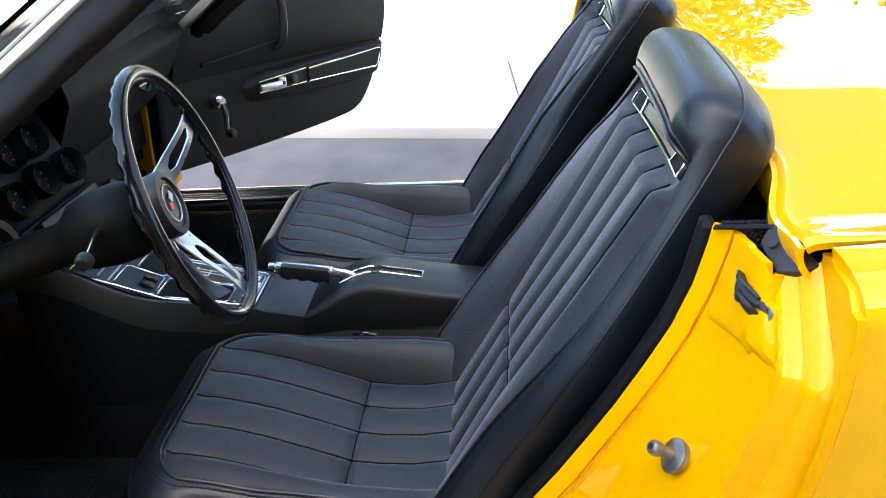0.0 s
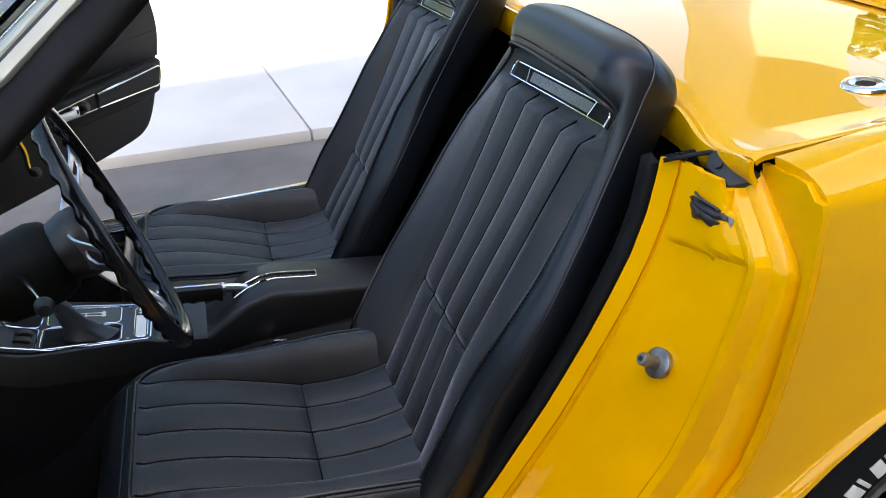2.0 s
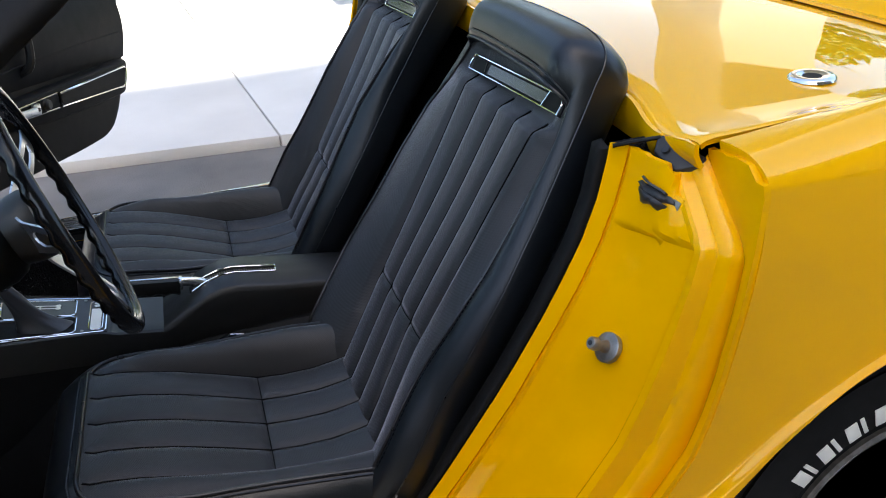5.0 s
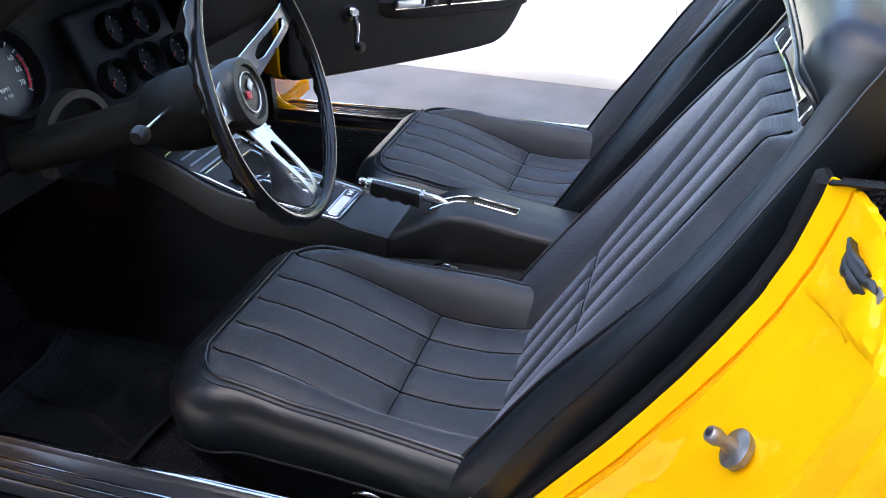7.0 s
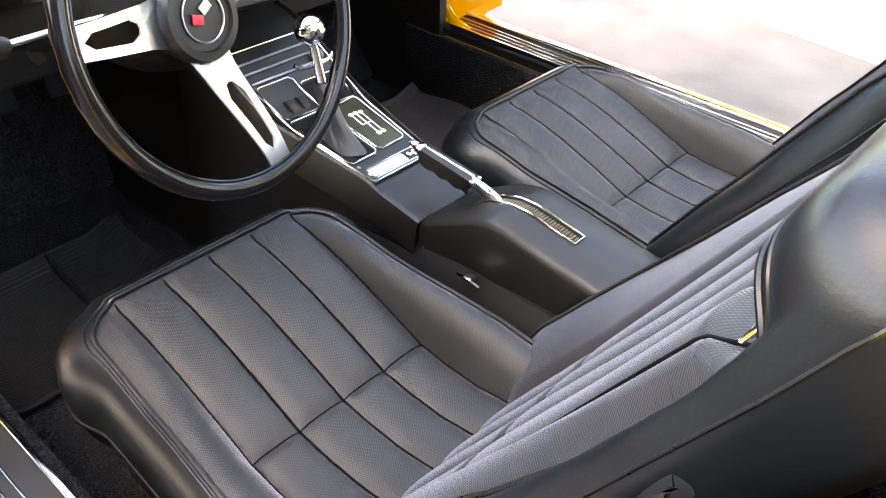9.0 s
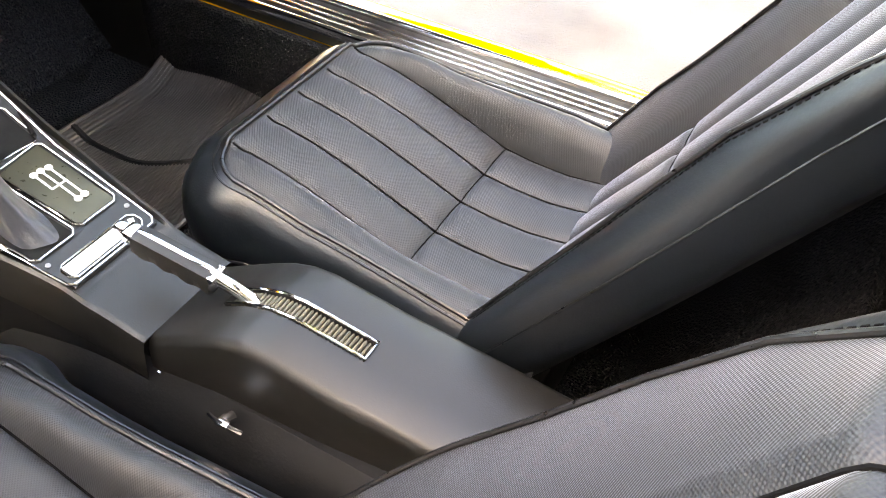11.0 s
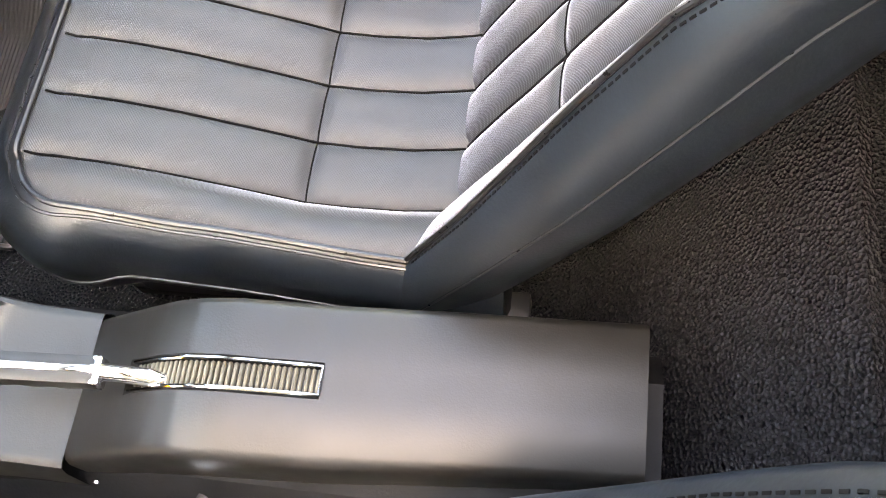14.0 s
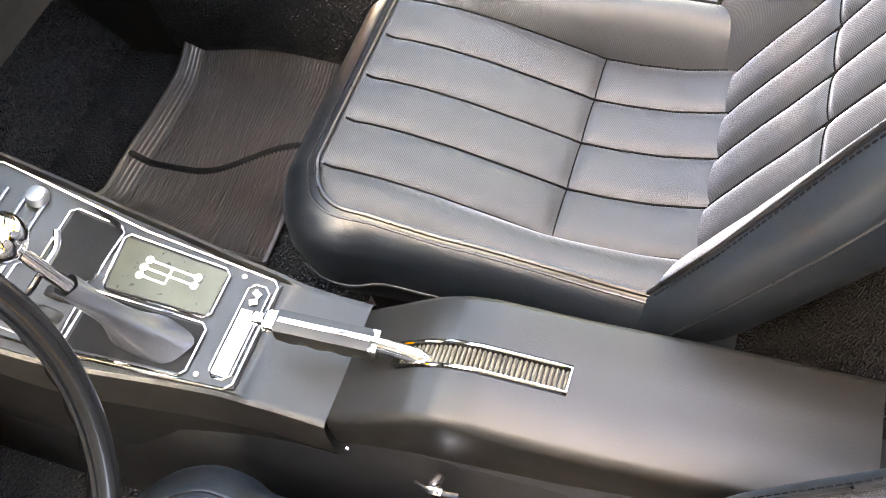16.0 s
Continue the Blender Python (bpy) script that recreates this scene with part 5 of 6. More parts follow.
# ---- steering wheel and column ----
AX = Vector((0.946, 0.162, 0.280)).normalized()
WC = Vector((-0.262, -0.289, 0.801))
U = Vector((0, 0, 1)).cross(AX).normalized()        # to the passenger's side
V = AX.cross(U).normalized()
WM = Matrix.Translation(WC) @ Matrix((U, V, AX)).transposed().to_4x4()
sw = thing("steering_wheel", WC, "black rimmed steering wheel with three slotted brushed spokes", "steering wheel")
RIM = 0.1735
def rim_fn(a, b):
    # finger grips lie on the far side of the rim
    k = 0.0032 * (0.5 + 0.5 * math.sin(a * 40)) * max(0, -math.sin(b)) ** 0.7
    r = 0.0098 - k
    rr = RIM + r * math.cos(b)
    return WM @ Vector((rr * math.cos(a), rr * math.sin(a), 1.15 * r * math.sin(b)))
part("rim", surf(rim_fn, [k * math.tau / 240 for k in range(240)], [k * math.tau / 14 for k in range(14)], True, True), surface("rim_plastic", (0.006, 0.006, 0.0065), 0.20, var=0.1, scale=20, spec=0.4), sw, "glossy black rim with finger grips", 70)
part("rim_inlay", moved(tube([((RIM - 0.0095) * math.cos(a), (RIM - 0.0095) * math.sin(a), 0.003) for a in [k * math.tau / 96 for k in range(96)]], 0.0022, 6, True), WM), bpy.data.materials["rim_plastic"], sw)
for k in range(3):
    ang = radians((21, 172, 276)[k])
    m = WM @ pose(0, 0, 0, 0, 0, math.degrees(ang))
    def spoke(L0, L1, w0, w1, th):
        outer = [(L0, -w0), (L0 + 0.03, -w0 * 0.80), (L1, -w1), (L1, w1), (L0 + 0.03, w0 * 0.80), (L0, w0)]
        s0, s1 = L0 + 0.042, L1 - 0.016
        h0, h1 = w0 * 0.42, w1 * 0.45
        inner = [(s0 + 0.004, -h0 * 0.8), (s0 + 0.05, -h0 * 0.95), (s1, -h1), (s1 + 0.003, 0), (s1, h1), (s0 + 0.05, h0 * 0.95), (s0 + 0.004, h0 * 0.8), (s0, 0)]
        bm = bmesh.new()
        z = lambda x: -0.046 + 0.043 * smooth(0.02, 0.17, x)
        def ring(pts, dz):
            return [bm.verts.new((x, y, z(x) + dz)) for x, y in pts]
        # a strip around the slot
        O = []
        for (xa, ya), (xb, yb) in zip(outer, outer[1:] + outer[:1]):
            for q in range(8):
                O.append((xa + (xb - xa) * q / 8, ya + (yb - ya) * q / 8))
        I = []
        c = Vector(((s0 + s1) / 2, 0))
        for x, y in O:
            x2 = min(max(x, s0), s1)
            f = (x2 - s0) / (s1 - s0)
            h = (h0 + (h1 - h0) * f) * min(1, ((x2 - s0) / 0.008) ** 0.5 if x2 - s0 < 0.008 else 1, ((s1 - x2) / 0.005) ** 0.5 if s1 - x2 < 0.005 else 1)
            I.append((x2, math.copysign(h, y) if abs(y) > 1e-6 else 0.0))
        ot, it = ring(O, 0.0), ring(I, 0.0)
        ob_, ib = ring(O, -th), ring(I, -th)
        n = len(O)
        for q in range(n):
            r = (q + 1) % n
            bm.faces.new((ot[q], ot[r], it[r], it[q]))
            bm.faces.new((ob_[r], ob_[q], ib[q], ib[r]))
            bm.faces.new((ot[r], ot[q], ob_[q], ob_[r]))
            bm.faces.new((it[q], it[r], ib[r], ib[q]))
        bmesh.ops.remove_doubles(bm, verts=bm.verts, dist=1e-5)
        bmesh.ops.recalc_face_normals(bm, faces=bm.faces)
        return bm
    part("spoke", moved(spoke(0.030, 0.1675, 0.027, 0.0145, 0.003), m), BRUSHED, sw, "brushed metal spoke with a long slot", 30)
WM = WM @ Matrix.Translation((0, 0, -0.030))
pad = part("hub_pad", lathe([(0.040, -0.040), (0.046, -0.020), (0.0465, -0.004), (0.044, 0.002), (0.036, 0.003), (0.034, -0.001), (0, -0.001)], WM, 40), PLASTIC, sw, "round black horn pad")
part("emblem_ring", moved(tube([(0.026 * math.cos(a), 0.026 * math.sin(a), 0.0005) for a in [k * math.tau / 40 for k in range(40)]], 0.0012, 6, True), WM), BRUSHED, pad)
part("emblem_flag", moved(box(-0.008, -0.004, 0.0014, 0.014, 0.010, 0.002, 0.0005), WM @ pose(0, 0, 0, 0, 0, -18)), RED, pad, "small red emblem shape")
part("emblem_flag", moved(box(0.008, 0.005, 0.0014, 0.014, 0.010, 0.002, 0.0005), WM @ pose(0, 0, 0, 0, 0, 28)), WHITE, pad, "small white emblem shape")
col = thing("steering_column", WC - AX * 0.2, "olive black steering column with turn lever", "steering column")
CM = Matrix.Translation(WC - AX * 0.03) @ Matrix((U, V, AX)).transposed().to_4x4()
part("column_cover", lathe([(0.036, -0.036), (0.048, -0.044), (0.054, -0.060), (0.054, -0.095), (0.048, -0.130), (0.036, -0.145), (0.030, -0.16), (0.028, -0.36), (0, -0.36)], CM, 32), surface("column_paint", (0.005, 0.005, 0.004), 0.55, var=0.1, scale=15, spec=0.12), col)
lv = part("turn_lever", tube(spline([CM @ Vector((-0.040, 0.015, -0.085)), CM @ Vector((-0.09, 0.022, -0.075)), CM @ Vector((-0.178, 0.030, -0.055))], 6), [0.007, 0.0062, 0.0058, 0.0054, 0.005, 0.0048, 0.0046, 0.0044, 0.0042, 0.004, 0.004, 0.004, 0.004], 10), CHROME, col, "chrome turn lever")
part("lever_knob", lathe([(0, 0.012), (0.007, 0.011), (0.0105, 0.004), (0.0105, -0.004), (0.006, -0.012), (0.0, -0.014)], aim(CM @ Vector((-0.184, 0.0305, -0.054)), -U), 16), PLASTIC, lv, "black lever knob")
part("key_barrel", lathe([(0, 0.018), (0.010, 0.018), (0.013, 0.012), (0.014, 0.0), (0, 0)], aim(CM @ Vector((0.052, 0.022, -0.11)), U + V * 0.3), 18), CHROME, col, "chrome ignition barrel")
part("hazard_knob", lathe([(0, 0.014), (0.006, 0.014), (0.006, 0), (0, 0)], aim(CM @ Vector((0.050, -0.01, -0.07)), U), 12), CHROME, col)

# ---- pedals ----
pd = thing("pedals", (-1.0, -0.32, 0.3), "black rubber clutch and brake pedals on steel arms", "pedals")
for y, w in ((-0.40, 0.06), (-0.27, 0.06), (-0.16, 0.045)):
    part("pedal_pad", moved(box(0, 0, 0, 0.012, w, 0.06, 0.004), Matrix.Translation((-1.03, y, 0.42)) @ pose(0, 0, 0, 0, -30, 0)), RUBBER, pd)
    part("pedal_arm", tube([(-1.04, y, 0.42), (-1.09, y, 0.52), (-1.10, y, 0.68)], 0.008, 8), BLOCK, pd)

# ---- centre console ----
con = thing("centre_console", (-0.2, 0, 0.43), "black centre console with armrest, shift plate and bright outlines", "centre console")
ATOP = [(-0.207, 0.466), (-0.18, 0.481), (-0.150, 0.497), (-0.125, 0.509), (-0.100, 0.516), (-0.075, 0.516), (0.0, 0.5005), (0.236, 0.456)]
SLW = 0.0098
def arm_top(x):
    return curve(ATOP, x)
def arm_mid(x):
    return curve([(-0.207, 0.002), (-0.12, 0.010), (0.0, 0.017), (0.09, 0.025), (0.236, 0.036)], x)
def arm_half(x):
    return 0.0605 + 0.002 * smooth(-0.2, 0.0, x)
def arm_fn(x, k):
    h, z = arm_half(x), arm_top(x)
    pr = [(-h - 0.004, 0.30), (-h - 0.002, z - 0.045), (-h, z - 0.013), (-h + 0.003, z - 0.005), (-h + 0.009, z - 0.001), (-SLW - 0.004, z), (-SLW, z), (SLW, z), (SLW + 0.004, z), (h - 0.009, z - 0.001), (h - 0.003, z - 0.005), (h, z - 0.013), (h + 0.002, z - 0.045), (h + 0.004, 0.30)]
    y, zz = pr[k]
    if k in (6, 7) and -0.155 < x < -0.001:
        zz = z - 0.008
    return (x, y + arm_mid(x), zz)
xs = sorted(set(lin(-0.207, 0.236, 40) + [-0.156, -0.1555, -0.0012, -0.0006] + lin(-0.16, -0.08, 16)))
arm = surf(arm_fn, xs, range(14))
end = [v for v in arm.verts if v.co.x > 0.2359]
arm.faces.new(sorted(end, key=lambda v: math.atan2(v.co.z - 0.38, v.co.y)))
end = [v for v in arm.verts if v.co.x < -0.2069]
arm.faces.new(sorted(end, key=lambda v: -math.atan2(v.co.z - 0.38, v.co.y)))
bmesh.ops.recalc_face_normals(arm, faces=arm.faces)
a = part("armrest", arm, PLASTIC, con, "black grained armrest with brake slot", 50)
fr = [(x, SLW + 0.001 + arm_mid(x), arm_top(x) + 0.0012) for x in lin(-0.15, -0.001, 12)] + [(x, -SLW - 0.001 + arm_mid(x), arm_top(x) + 0.0012) for x in reversed(lin(-0.15, -0.001, 12))]
part("slot_frame", tube(fr, 0.0014, 6), CHROME, a, "bright slot frame")
for k in range(34):
    x = -0.146 + 0.0043 * k
    part("slot_bristle", box(x, arm_mid(x), arm_top(x) - 0.005, 0.0028, 2 * SLW, 0.005, 0.0012, 1), surface("slot_strip", (0.13, 0.118, 0.085), 0.6, var=0.2, scale=30) if k == 0 else bpy.data.materials["slot_strip"], a)
part("screw", lathe([(0.003, 0), (0.003, 0.002), (0, 0.003)], aim((-0.190, -0.067, 0.436), (0, -1, 0)), 8), CHROME, con)
part("catch", join(lathe([(0, 0.016), (0.004, 0.016), (0.006, 0.01), (0.006, 0), (0, 0)], aim((-0.099, -0.070, 0.434), (-0.2, -1, 0.5)), 12), box(-0.097, -0.084, 0.443, 0.014, 0.008, 0.005, 0.002), tube([(-0.118, -0.080, 0.437), (-0.100, -0.086, 0.445), (-0.078, -0.082, 0.438)], 0.0022, 6)), CHROME, con, "small chrome belt anchor")
# front part, rising to the dash
PS = 0.17
def pz(x):
    return 0.467 + PS * (-0.207 - x) + 0.10 * smooth(-0.46, -0.66, x) * 0.5
def ph(x):
    return 0.064 + 0.030 * smooth(-0.24, -0.55, x)
def front_fn(x, k):
    h, z = ph(x), pz(x)
    rise = 0.007 * smooth(-0.27, -0.31, x)
    pr = [(-h - 0.012, 0.28), (-h - 0.006, z - 0.05), (-h - 0.002, z - 0.012 + rise), (-h + 0.001, z - 0.002 + rise), (-h + 0.005, z + rise), (-h + 0.008, z), (h - 0.008, z), (h - 0.005, z + rise), (h - 0.001, z - 0.002 + rise), (h + 0.002, z - 0.012 + rise), (h + 0.006, z - 0.05), (h + 0.012, 0.28)]
    return (x, *pr[k])
part("console_front", surf(front_fn, sorted(set(lin(-0.70, -0.2055, 40) + lin(-0.32, -0.26, 14))), range(1, 11), flip=True), PLASTIC, con, "black console body", 40)
# same body, but its sides are coloured darker to stand for their shade
for k in (0, 10):
    part("console_side", surf(front_fn, lin(-0.70, -0.2055, 20), range(k, k + 2), flip=True), PADDED, con)
def on(x, y, h=0.0):
    return Vector((x, y, pz(x) + h))
def outline(name, pts, r, material, parent, h=0.0015, label=""):
    P = []
    for (xa, ya), (xb, yb) in zip(pts, pts[1:] + pts[:1]):
        d = Vector((xb - xa, yb - ya))
        c = min(0.006, d.length / 3)
        for f in (c / d.length, 0.5, 1 - c / d.length):
            P.append(on(xa + d.x * f, ya + d.y * f, h))
    return part(name, tube(P, r, 6, True), material, parent, label)
def patch(name, pts, h, t, material, parent, label=""):
    """A thin four-cornered plate that follows the console's slope."""
    (ax, ay), (bx, by), (cx, cy), (dx, dy) = pts
    def fn(u, v):
        x = (ax * (1 - u) + dx * u) * (1 - v) + (bx * (1 - u) + cx * u) * v
        y = (ay * (1 - u) + dy * u) * (1 - v) + (by * (1 - u) + cy * u) * v
        return on(x, y, h)
    bm = surf(fn, lin(0, 1, 12), lin(0, 1, 3))
    bm.normal_update()
    if sum(f.normal.z for f in bm.faces) < 0:
        bmesh.ops.reverse_faces(bm, faces=bm.faces)
    return part(name, solid(bm, t), material, parent, label)
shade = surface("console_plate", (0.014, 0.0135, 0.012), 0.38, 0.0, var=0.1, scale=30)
pl = patch("shift_plate", [(-0.294, -0.056), (-0.294, 0.054), (-0.60, 0.082), (-0.60, -0.084)], 0.0035, 0.004, shade, con, "dark anodised shift plate")
outline("plate_line", [(-0.296, -0.058), (-0.296, 0.056), (-0.602, 0.085), (-0.602, -0.087)], 0.0016, CHROME, pl, 0.0045, "bright border line")
patch("name_plate", [(-0.304, -0.048), (-0.304, 0.020), (-0.320, 0.020), (-0.320, -0.048)], 0.005, 0.002, WHITE, pl, "bright name plate")
outline("plate_line", [(-0.301, -0.051), (-0.301, 0.047), (-0.323, 0.047), (-0.323, -0.051)], 0.0011, CHROME, pl, 0.0045)
for y, mt in ((0.029, WHITE), (0.038, WHITE)):
    part("flag_shape", moved(box(0, 0, 0, 0.008, 0.006, 0.001), Matrix.Translation(on(-0.312, y, 0.0055)) @ pose(0, 0, 0, 0, 12, 30 if y < 0.03 else -30)), mt, pl)
dg = patch("gear_diagram", [(-0.348, 0.003), (-0.348, 0.051), (-0.462, 0.058), (-0.456, 0.002)], 0.0050, 0.003, OLIVE, pl, "olive gear pattern plate")
outline("plate_line", [(-0.345, 0.0), (-0.345, 0.054), (-0.465, 0.062), (-0.459, -0.001)], 0.0014, CHROME, dg, 0.0055)
def bar(xa, ya, xb, yb, w=0.0022):
    p, q = on(xa, ya, 0.0055), on(xb, yb, 0.0055)
    d = (q - p)
    part("pattern_line", moved(box(0, 0, 0, d.length, w, 0.0008), Matrix.Translation((p + q) / 2) @ Matrix((d.normalized(), Vector((0, 0, 1)).cross(d).normalized(), d.cross(Vector((0, 0, 1)).cross(d)).normalized())).transposed().to_4x4()), WHITE, dg)
bar(-0.374, 0.037, -0.428, 0.041); bar(-0.374, 0.028, -0.428, 0.032); bar(-0.402, 0.021, -0.428, 0.023); bar(-0.402, 0.021, -0.402, 0.0385)
for x, y in ((-0.374, 0.037), (-0.374, 0.028), (-0.428, 0.041), (-0.430, 0.032), (-0.430, 0.023)):
    part("pattern_dot", lathe([(0.0042, 0), (0.0042, 0.0008), (0, 0.0008)], aim(on(x, y, 0.0052), (PS, 0, 1)), 16), WHITE, dg)
bo = patch("boot_opening", [(-0.345, -0.056), (-0.345, -0.008), (-0.462, -0.008), (-0.462, -0.066)], 0.0042, 0.002, RUBBER, pl, "dark opening of the shift boot")
outline("plate_line", [(-0.342, -0.059), (-0.342, -0.005), (-0.465, -0.005), (-0.465, -0.070)], 0.0014, CHROME, bo, 0.0055)
at = patch("ash_tray", [(-0.474, 0.002), (-0.470, 0.064), (-0.520, 0.066), (-0.520, 0.002)], 0.0045, 0.003, RUBBER, pl, "dark recessed tray lid")
outline("plate_line", [(-0.471, -0.001), (-0.467, 0.067), (-0.523, 0.069), (-0.523, -0.001)], 0.0012, CHROME, at, 0.0055)
hp_ = patch("heater_panel", [(-0.474, -0.064), (-0.474, -0.006), (-0.535, -0.006), (-0.535, -0.068)], 0.0045, 0.003, PLASTIC, pl, "heater control panel")
outline("plate_line", [(-0.471, -0.067), (-0.471, -0.003), (-0.538, -0.003), (-0.538, -0.071)], 0.0011, CHROME, hp_, 0.0055)
for k, y in enumerate((-0.052, -0.030)):
    part("thumb_wheel", moved(lathe([(0.016, -0.006), (0.018, -0.004), (0.018, 0.004), (0.016, 0.006), (0, 0.006)], Matrix(), 24), Matrix.Translation(on(-0.495, y + 0.01, -0.006)) @ pose(0, 0, 0, 90, 0, 0)), PLASTIC, hp_)
for x in (-0.545, -0.562, -0.579):
    part("control_bar", moved(box(0, 0, 0, 0.004, 0.13, 0.003, 0.001), Matrix.Translation(on(x, -0.004, 0.006)) @ pose(0, 0, 0, 0, 14, 0)), BRUSHED, pl)
part("fan_knob", lathe([(0, 0.012), (0.009, 0.011), (0.012, 0.004), (0.011, 0), (0, 0)], aim(on(-0.552, 0.062, 0.006), (0.3, 0.0, 1)), 16), BRUSHED, pl, "round fan knob")
part("lever_slot", tube([on(-0.505 + 0.03 * k, 0.078 - 0.012 * k, 0.006) for k in (0, 1)], 0.003, 6), RUBBER, pl)
for x, y in ((-0.332, 0.052), (-0.332, -0.053)):
    part("screw", lathe([(0.0028, 0), (0.0028, 0.0012), (0, 0.0018)], aim(on(x, y, 0.004), (PS, 0, 1)), 10), STEEL, pl)

# ---- gear lever ----
gl = thing("gear_lever", on(-0.40, -0.03), "chrome ball gear lever in a black leather boot", "gear lever")
K = Vector((-0.447, -0.033, 0.656))
def boot_fn(a, u):
    c = on(-0.392, -0.032).lerp(K + Vector((0.018, 0.0, -0.070)), u)
    rx, ry = 0.046 * (1 - u) + 0.011 * u, 0.024 * (1 - u) + 0.011 * u
    f = 1 - 0.35 * math.sin(math.pi * u) + 0.05 * math.sin(5 * a + 7 * u)
    return c + Vector((rx * f * math.cos(a), ry * f * math.sin(a), 0.0))
part("boot", surf(boot_fn, [k * math.tau / 32 for k in range(32)], lin(0, 1, 14), True, flip=False), surface("boot_leather", (0.028, 0.030, 0.036), 0.4, var=0.2, scale=20, bump=0.2, bscale=200), gl, "soft black leather boot", 70)
part("shaft", tube([K + Vector((0.03, 0, -0.11)), K + Vector((0.006, 0, -0.02))], [0.0085, 0.006], 12), CHROME, gl)
part("knob", lathe([(0, -0.022), (0.007, -0.0215)] + [(0.0225 * math.cos(radians(b)), 0.0225 * math.sin(radians(b))) for b in range(-65, 90, 10)] + [(0, 0.0225)], Matrix.Translation(K), 32), CHROME, gl, "polished chrome ball knob", 70)
for s in (-1, 1):
    part("reverse_lockout", tube(spline([K + Vector((0.012, 0.004 * s, -0.045)), K + Vector((0.010, 0.022 * s, -0.046)), K + Vector((0.006, 0.036 * s, -0.040))], 5), 0.0032, 8), CHROME, gl, "chrome reverse release")

# ---- hand brake ----
hb = thing("hand_brake", (-0.15, 0, 0.52), "chrome hand brake lever with black ribbed grip", "hand brake")
H0, H1, H2 = Vector((-0.106, 0.006, 0.484)), Vector((-0.167, 0.004, 0.518)), Vector((-0.264, -0.004, 0.536))
bend = spline([H0, Vector((-0.116, 0.0055, 0.497)), Vector((-0.136, 0.005, 0.5105)), H1 + Vector((-0.004, 0, 0.001))], 8)
part("lever_arm", surf(lambda i, a: bend[i] + Vector((0, 0.0068 * math.cos(a), 0)) + Vector((0.35, 0, 0.94)) * 0.0085 * math.sin(a), range(len(bend)), [k * math.tau / 16 for k in range(16)], cv=True), CHROME, hb, "smooth curved chrome arm")
d = (H2 - H1).normalized()
L = (H2 - H1).length
HM = Matrix.Translation(H1) @ Matrix((d, Vector((0, 0, 1)).cross(d).normalized(), d.cross(Vector((0, 0, 1)).cross(d).normalized()))).transposed().to_4x4()
def grip_fn(x, k):
    bumps = 0.0035 * (0.5 - 0.5 * math.cos(x / L * math.tau * 4))
    lo = -0.024 + bumps
    pr = [(-0.0105, 0.006), (-0.0115, -0.004), (-0.010, lo + 0.006), (-0.004, lo), (0.004, lo), (0.010, lo + 0.006), (0.0115, -0.004), (0.0105, 0.006), (0.006, 0.0075), (-0.006, 0.0075)]
    y, z = pr[k]
    return HM @ Vector((x, y, z))
gm = surf(grip_fn, lin(0, L - 0.012, 40), range(10), cv=True)
gm.verts.ensure_lookup_table()
gm.faces.new(gm.verts[:10])
gm.faces.new(list(gm.verts)[-10:])
bmesh.ops.recalc_face_normals(gm, faces=gm.faces)
part("grip", gm, PLASTIC, hb, "black grip with finger waves")
part("grip_strip", moved(box(L / 2 - 0.006, 0, 0.008, L - 0.016, 0.0052, 0.003, 0.001), HM), CHROME, hb, "bright strip on the grip")
part("collar", moved(box(-0.001, 0, -0.002, 0.008, 0.022, 0.018, 0.002), HM), CHROME, hb)
part("button", join(moved(box(L - 0.008, 0, -0.001, 0.016, 0.019, 0.015, 0.003), HM), moved(box(L + 0.006, 0, 0.0, 0.012, 0.011, 0.010, 0.003), HM)), CHROME, hb, "chrome release button")


# ---- surroundings ----
# unseen tall building, added behind the open driver's door to shade the car
bd = thing("shade_building", (0, -14.2, G), "unseen tall brown stucco block added to shade the street", "building")
part("wall", box(14.15, -14.7, 13.0, 32.7, 1.0, 25.96), STUCCO, bd)
part("parapet", box(14.15, -14.7, 26.05, 32.9, 1.2, 0.25, 0.03), STUCCO, bd)
# invented windows on the added wall
for k in range(0, 7):
    for zz in (1.6, 5.0, 8.4, 11.8, 15.2, 18.6, 22.0):
        w = part("window", box(k * 4.2, -14.19, zz + 0.8, 1.5, 0.06, 1.6, 0.01), RAILM, bd)
        part("pane", box(k * 4.2, -14.155, zz + 0.8, 1.34, 0.02, 1.44), GLASS, w)

# white column of the neighbouring entrance
pc = thing("entrance_column", (3.62, 3.55, G), "square cream stucco column under an added, unseen roof slab", "column")
part("shaft", box(3.62, 3.55, 1.81, 0.86, 0.86, 3.58, 0.02), CREAMST, pc)
# slab added out of view, so the deck mirrors something darker than sky
part("reflection_slab", box(2.6, 5.0, 3.78, 3.3, 5.6, 0.35, 0.03), CREAMST, pc, "flat slab added out of view to darken the deck's reflection")

# railing
rl = thing("railing", (1.09, 4.12, G), "grey galvanised pipe railing beside the hedge", "railing")
def leg(x, y, lean=0.0):
    part("post", tube([(x, y, G), (x + lean, y, G + 1.05)], 0.022, 10), RAILM, rl)
RY = 4.12
for x in (1.09, 2.65, 4.2):
    leg(x, RY)
for z in (0.55, 1.08):
    part("rail", tube([(1.09, RY, G + z), (5.8, RY, G + z - 0.02)], 0.022, 10), RAILM, rl)
for x, y, l in ((0.95, 5.30, 0.04), (0.74, 5.36, 0.27), (0.42, 5.42, 0.0), (0.02, 5.45, 0.15)):
    leg(x, y, l)
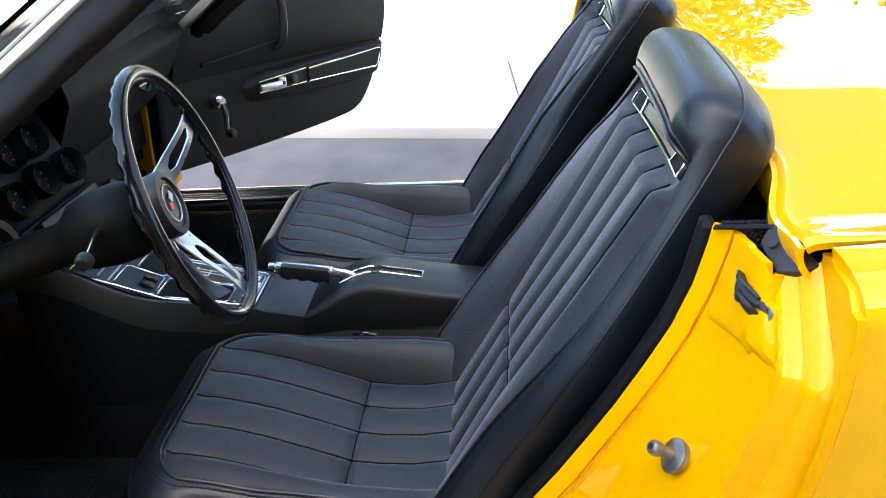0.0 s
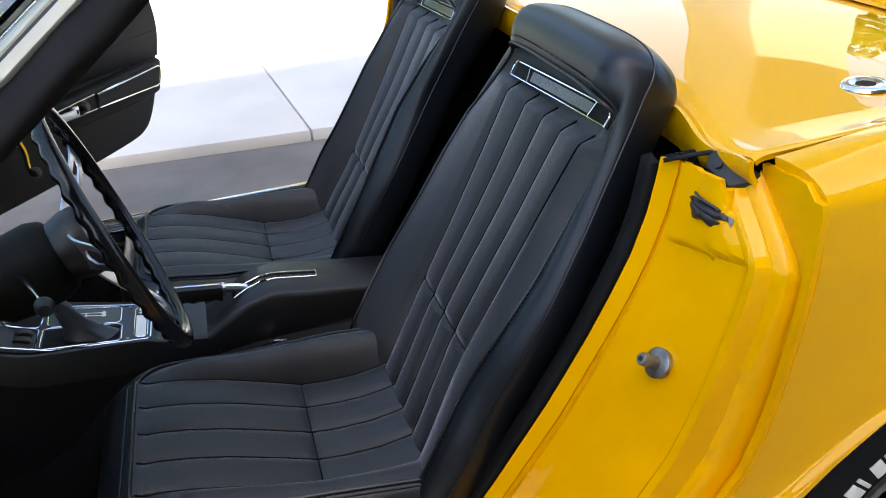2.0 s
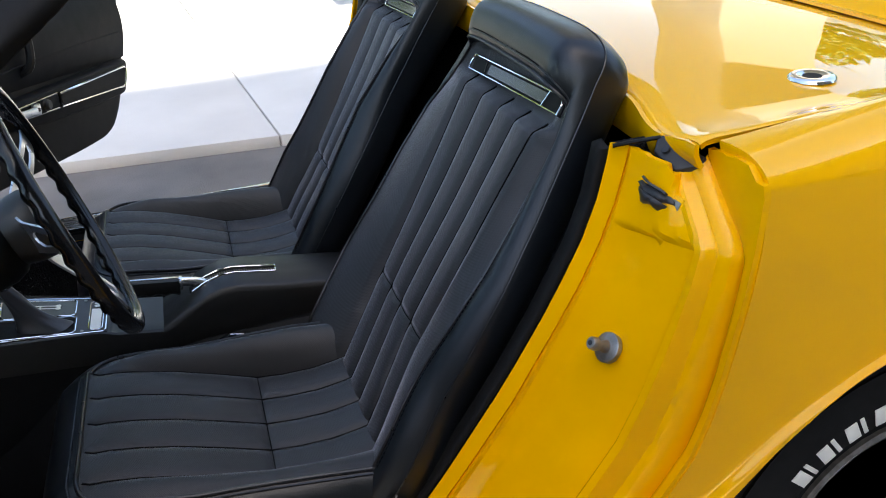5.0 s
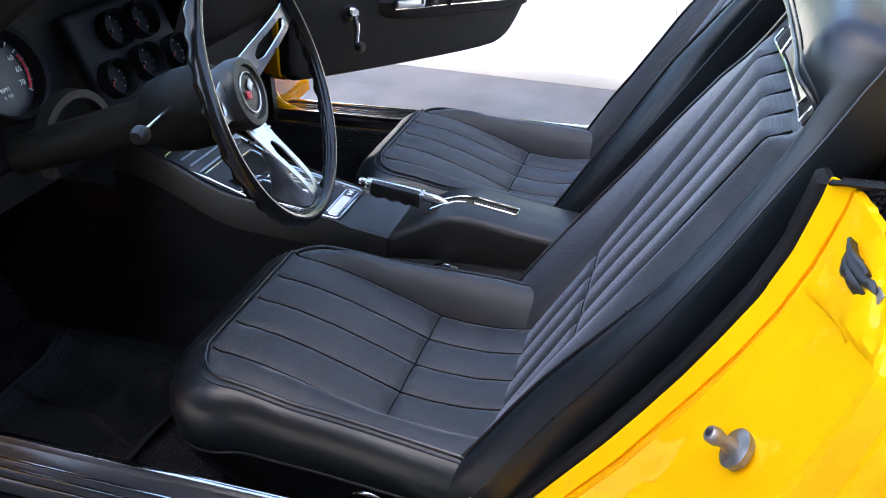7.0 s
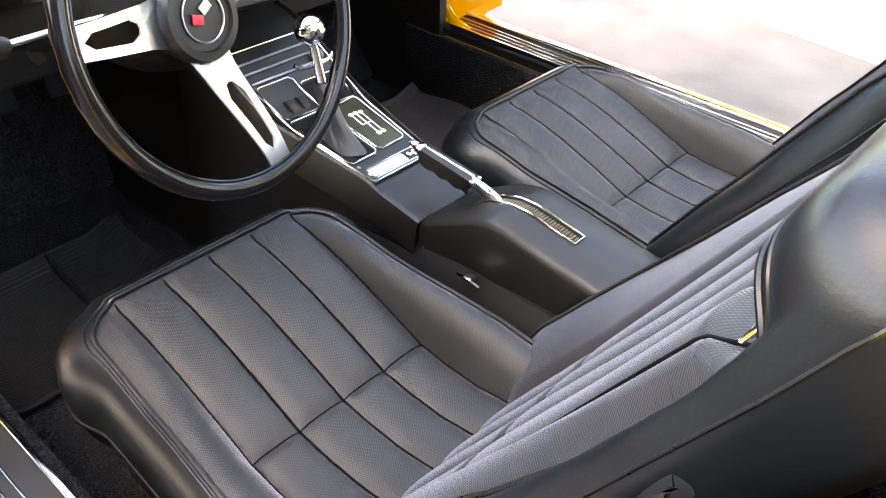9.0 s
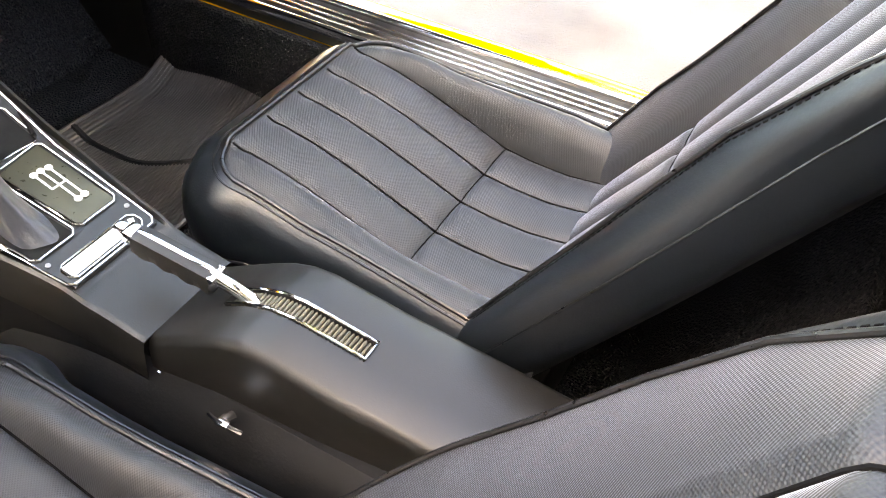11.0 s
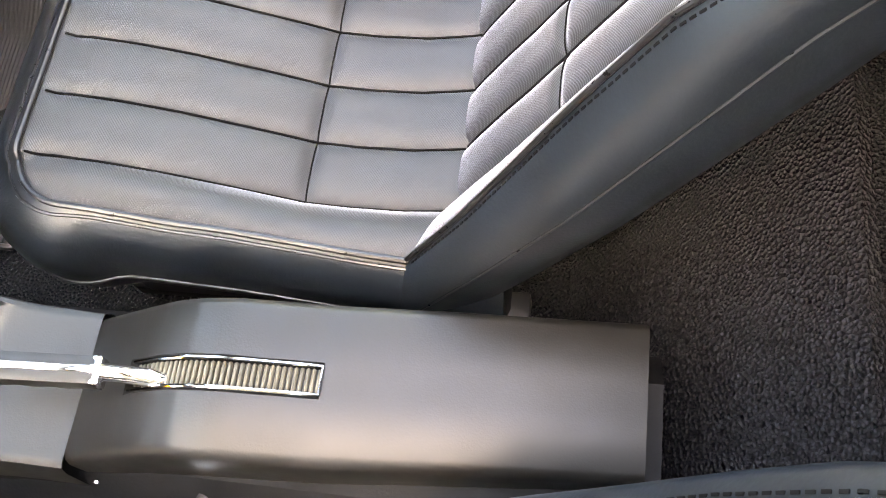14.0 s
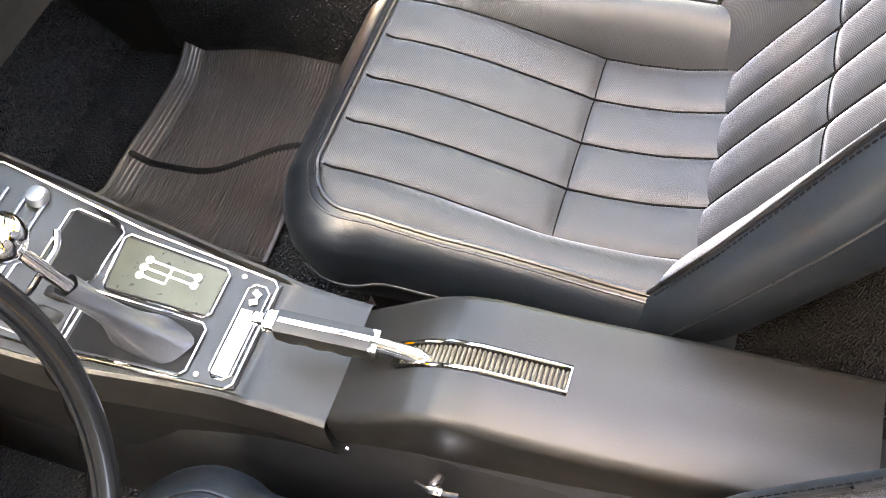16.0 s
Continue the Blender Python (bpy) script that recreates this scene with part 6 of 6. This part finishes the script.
part("rail", tube([(-0.5, 5.50, G + 1.05), (1.25, 5.28, G + 1.05)], 0.02, 8), RAILM, rl)

# bed, hedge and trees
solo("planting_bed", surf(lambda x, y: (x, y, G + 0.055 + 0.02 * noise.noise((3 * x, 3 * y, 2))), lin(1.15, 5.4, 20), lin(4.75, 5.75, 8)), MULCH, "brown mulch under the hedge", "planting bed", kind="structure")

def leaves(name, centres, n, size, seed, parent, label):
    """Many small bent leaves scattered through lumpy clumps."""
    rng = random.Random(seed)
    verts, faces = [], []
    for cx, cy, cz, r in centres:
        for _ in range(n):
            d = Vector((rng.gauss(0, 1), rng.gauss(0, 1), rng.gauss(0, 1))).normalized() * r * (0.55 + 0.5 * rng.random() ** 0.5)
            p = Vector((cx + d.x, cy + d.y, max(G + 0.05, cz + d.z * 0.85)))
            a = Vector((rng.gauss(0, 1), rng.gauss(0, 1), rng.gauss(0, 0.6))).normalized()
            b = a.orthogonal().normalized()
            b = Matrix.Rotation(rng.random() * 6.28, 3, a) @ b
            s = size * (0.6 + 0.8 * rng.random())
            k = len(verts)
            verts += [p - a * s, p + b * s * 0.45, p + a * s, p - b * s * 0.45]
            faces.append((k, k + 1, k + 2, k + 3))
    me = bpy.data.meshes.new(name)
    me.from_pydata([tuple(v) for v in verts], [], faces)
    me.materials.append(LEAF)
    ob = new(name, me)
    ob.parent = parent
    ob.matrix_parent_inverse = parent.matrix_basis.inverted()
    return tagged(ob, label)

rng = random.Random(5)
hedge = thing("hedge", (2.7, 5.25, G), "leafy green hedge in dappled sun", "hedge")
hc = [(1.66 + 0.26 * i + rng.uniform(-0.1, 0.1), 5.22 + rng.uniform(-0.22, 0.22), G + 0.28 + 0.30 * (k % 4) + rng.uniform(-0.1, 0.1), rng.uniform(0.25, 0.36)) for i in range(15) for k in range(4)]
leaves("foliage", hc, 520, 0.034, 7, hedge, "small bright green leaves")
for i in range(7):
    part("stem", tube([(1.8 + 0.55 * i, 5.25, G), (1.85 + 0.55 * i, 5.3, G + 0.5), (1.75 + 0.55 * i, 5.2, G + 1.0)], [0.02, 0.015, 0.006], 6), BARK, hedge)

def tree(x, y, h, r, seed):
    rg = random.Random(seed)
    t = thing("tree", (x, y, G), "broad leafy street tree", "tree", "trees")
    part("trunk", tube(spline([(x, y, G), (x + 0.1, y, h * 0.25), (x - 0.1, y + 0.1, h * 0.55), (x, y, h * 0.8)], 5), [0.22 - 0.011 * k for k in range(16)], 10), BARK, t)
    for k in range(7):
        a = k * 0.9 + rg.random()
        part("limb", tube([(x, y, h * (0.35 + 0.05 * k)), (x + math.cos(a) * r * 0.4, y + math.sin(a) * r * 0.4, h * (0.5 + 0.05 * k)), (x + math.cos(a) * r * 0.8, y + math.sin(a) * r * 0.8, h * (0.58 + 0.05 * k))], [0.09, 0.06, 0.02], 6), BARK, t)
    cs = []
    for k in range(44):
        a, q = rg.random() * 6.28, rg.random() ** 0.5 * r
        cs.append((x + math.cos(a) * q, y + math.sin(a) * q, h * (0.22 + 0.78 * rg.random() * (1 - 0.5 * q / r)), rg.uniform(0.5, 0.95)))
    leaves("crown", cs, 260, 0.13, seed + 1, t, "dense green crown with gaps")

tree(16.0, 4.5, 5.0, 3.4, 11)
tree(17.5, 9.5, 5.5, 3.6, 12)
tree(13.0, 14.5, 5.5, 2.8, 13)
tree(19.0, -1.0, 5.5, 3.4, 14)
tree(-4.0, 16.0, 8.0, 3.2, 15)
tree(3.0, 17.0, 8.0, 3.2, 16)

# parked car far off behind the railing, and the house behind it all
pk = thing("parked_car", (-1.5, 10.4, G), "dark blue car parked across the street", "car")
part("body", box(-1.2, 10.4, G + 0.55, 4.2, 1.7, 0.55, 0.14, 3), surface("navy_paint", (0.02, 0.03, 0.06), 0.25, var=0.05, scale=3, coat=1.0), pk)
part("cabin", box(-1.4, 10.4, G + 1.05, 2.2, 1.5, 0.55, 0.2, 3), bpy.data.materials["navy_paint"], pk)
for x in (-2.6, 0.2):
    part("tyre", lathe([(0, -0.1), (0.3, -0.1), (0.32, 0), (0.3, 0.1), (0, 0.1)], Matrix.Translation((x, 9.58, G + 0.32)) @ pose(0, 0, 0, 90, 0, 0), 20), TYRE, pk)
solo("far_path", box(0, 7.6, G + 0.03, 30, 1.7, 0.06, 0.01), CONCRETE, "pale concrete path across the lawn", "path", kind="structure")

# short blades of the grass beside the footpath
rng = random.Random(21)
verts, faces = [], []
for _ in range(30000):
    x, y, a, h = 3.47 + 5.0 * rng.random() ** 1.4, rng.uniform(1.45, 4.3), rng.random() * 6.28, rng.uniform(0.02, 0.05)
    dx, dy, k = 0.006 * math.cos(a), 0.006 * math.sin(a), len(verts)
    verts += [(x - dx, y - dy, G + 0.045), (x + dx, y + dy, G + 0.045), (x + rng.gauss(0, 0.012), y + rng.gauss(0, 0.012), G + 0.06 + h)]
    faces.append((k, k + 1, k + 2))
gm = bpy.data.meshes.new("grass")
gm.from_pydata(verts, [], faces)
gm.materials.append(LEAF)
tagged(new("grass", gm), "short mown green grass blades beside the footpath", "grass", kind="stuff")
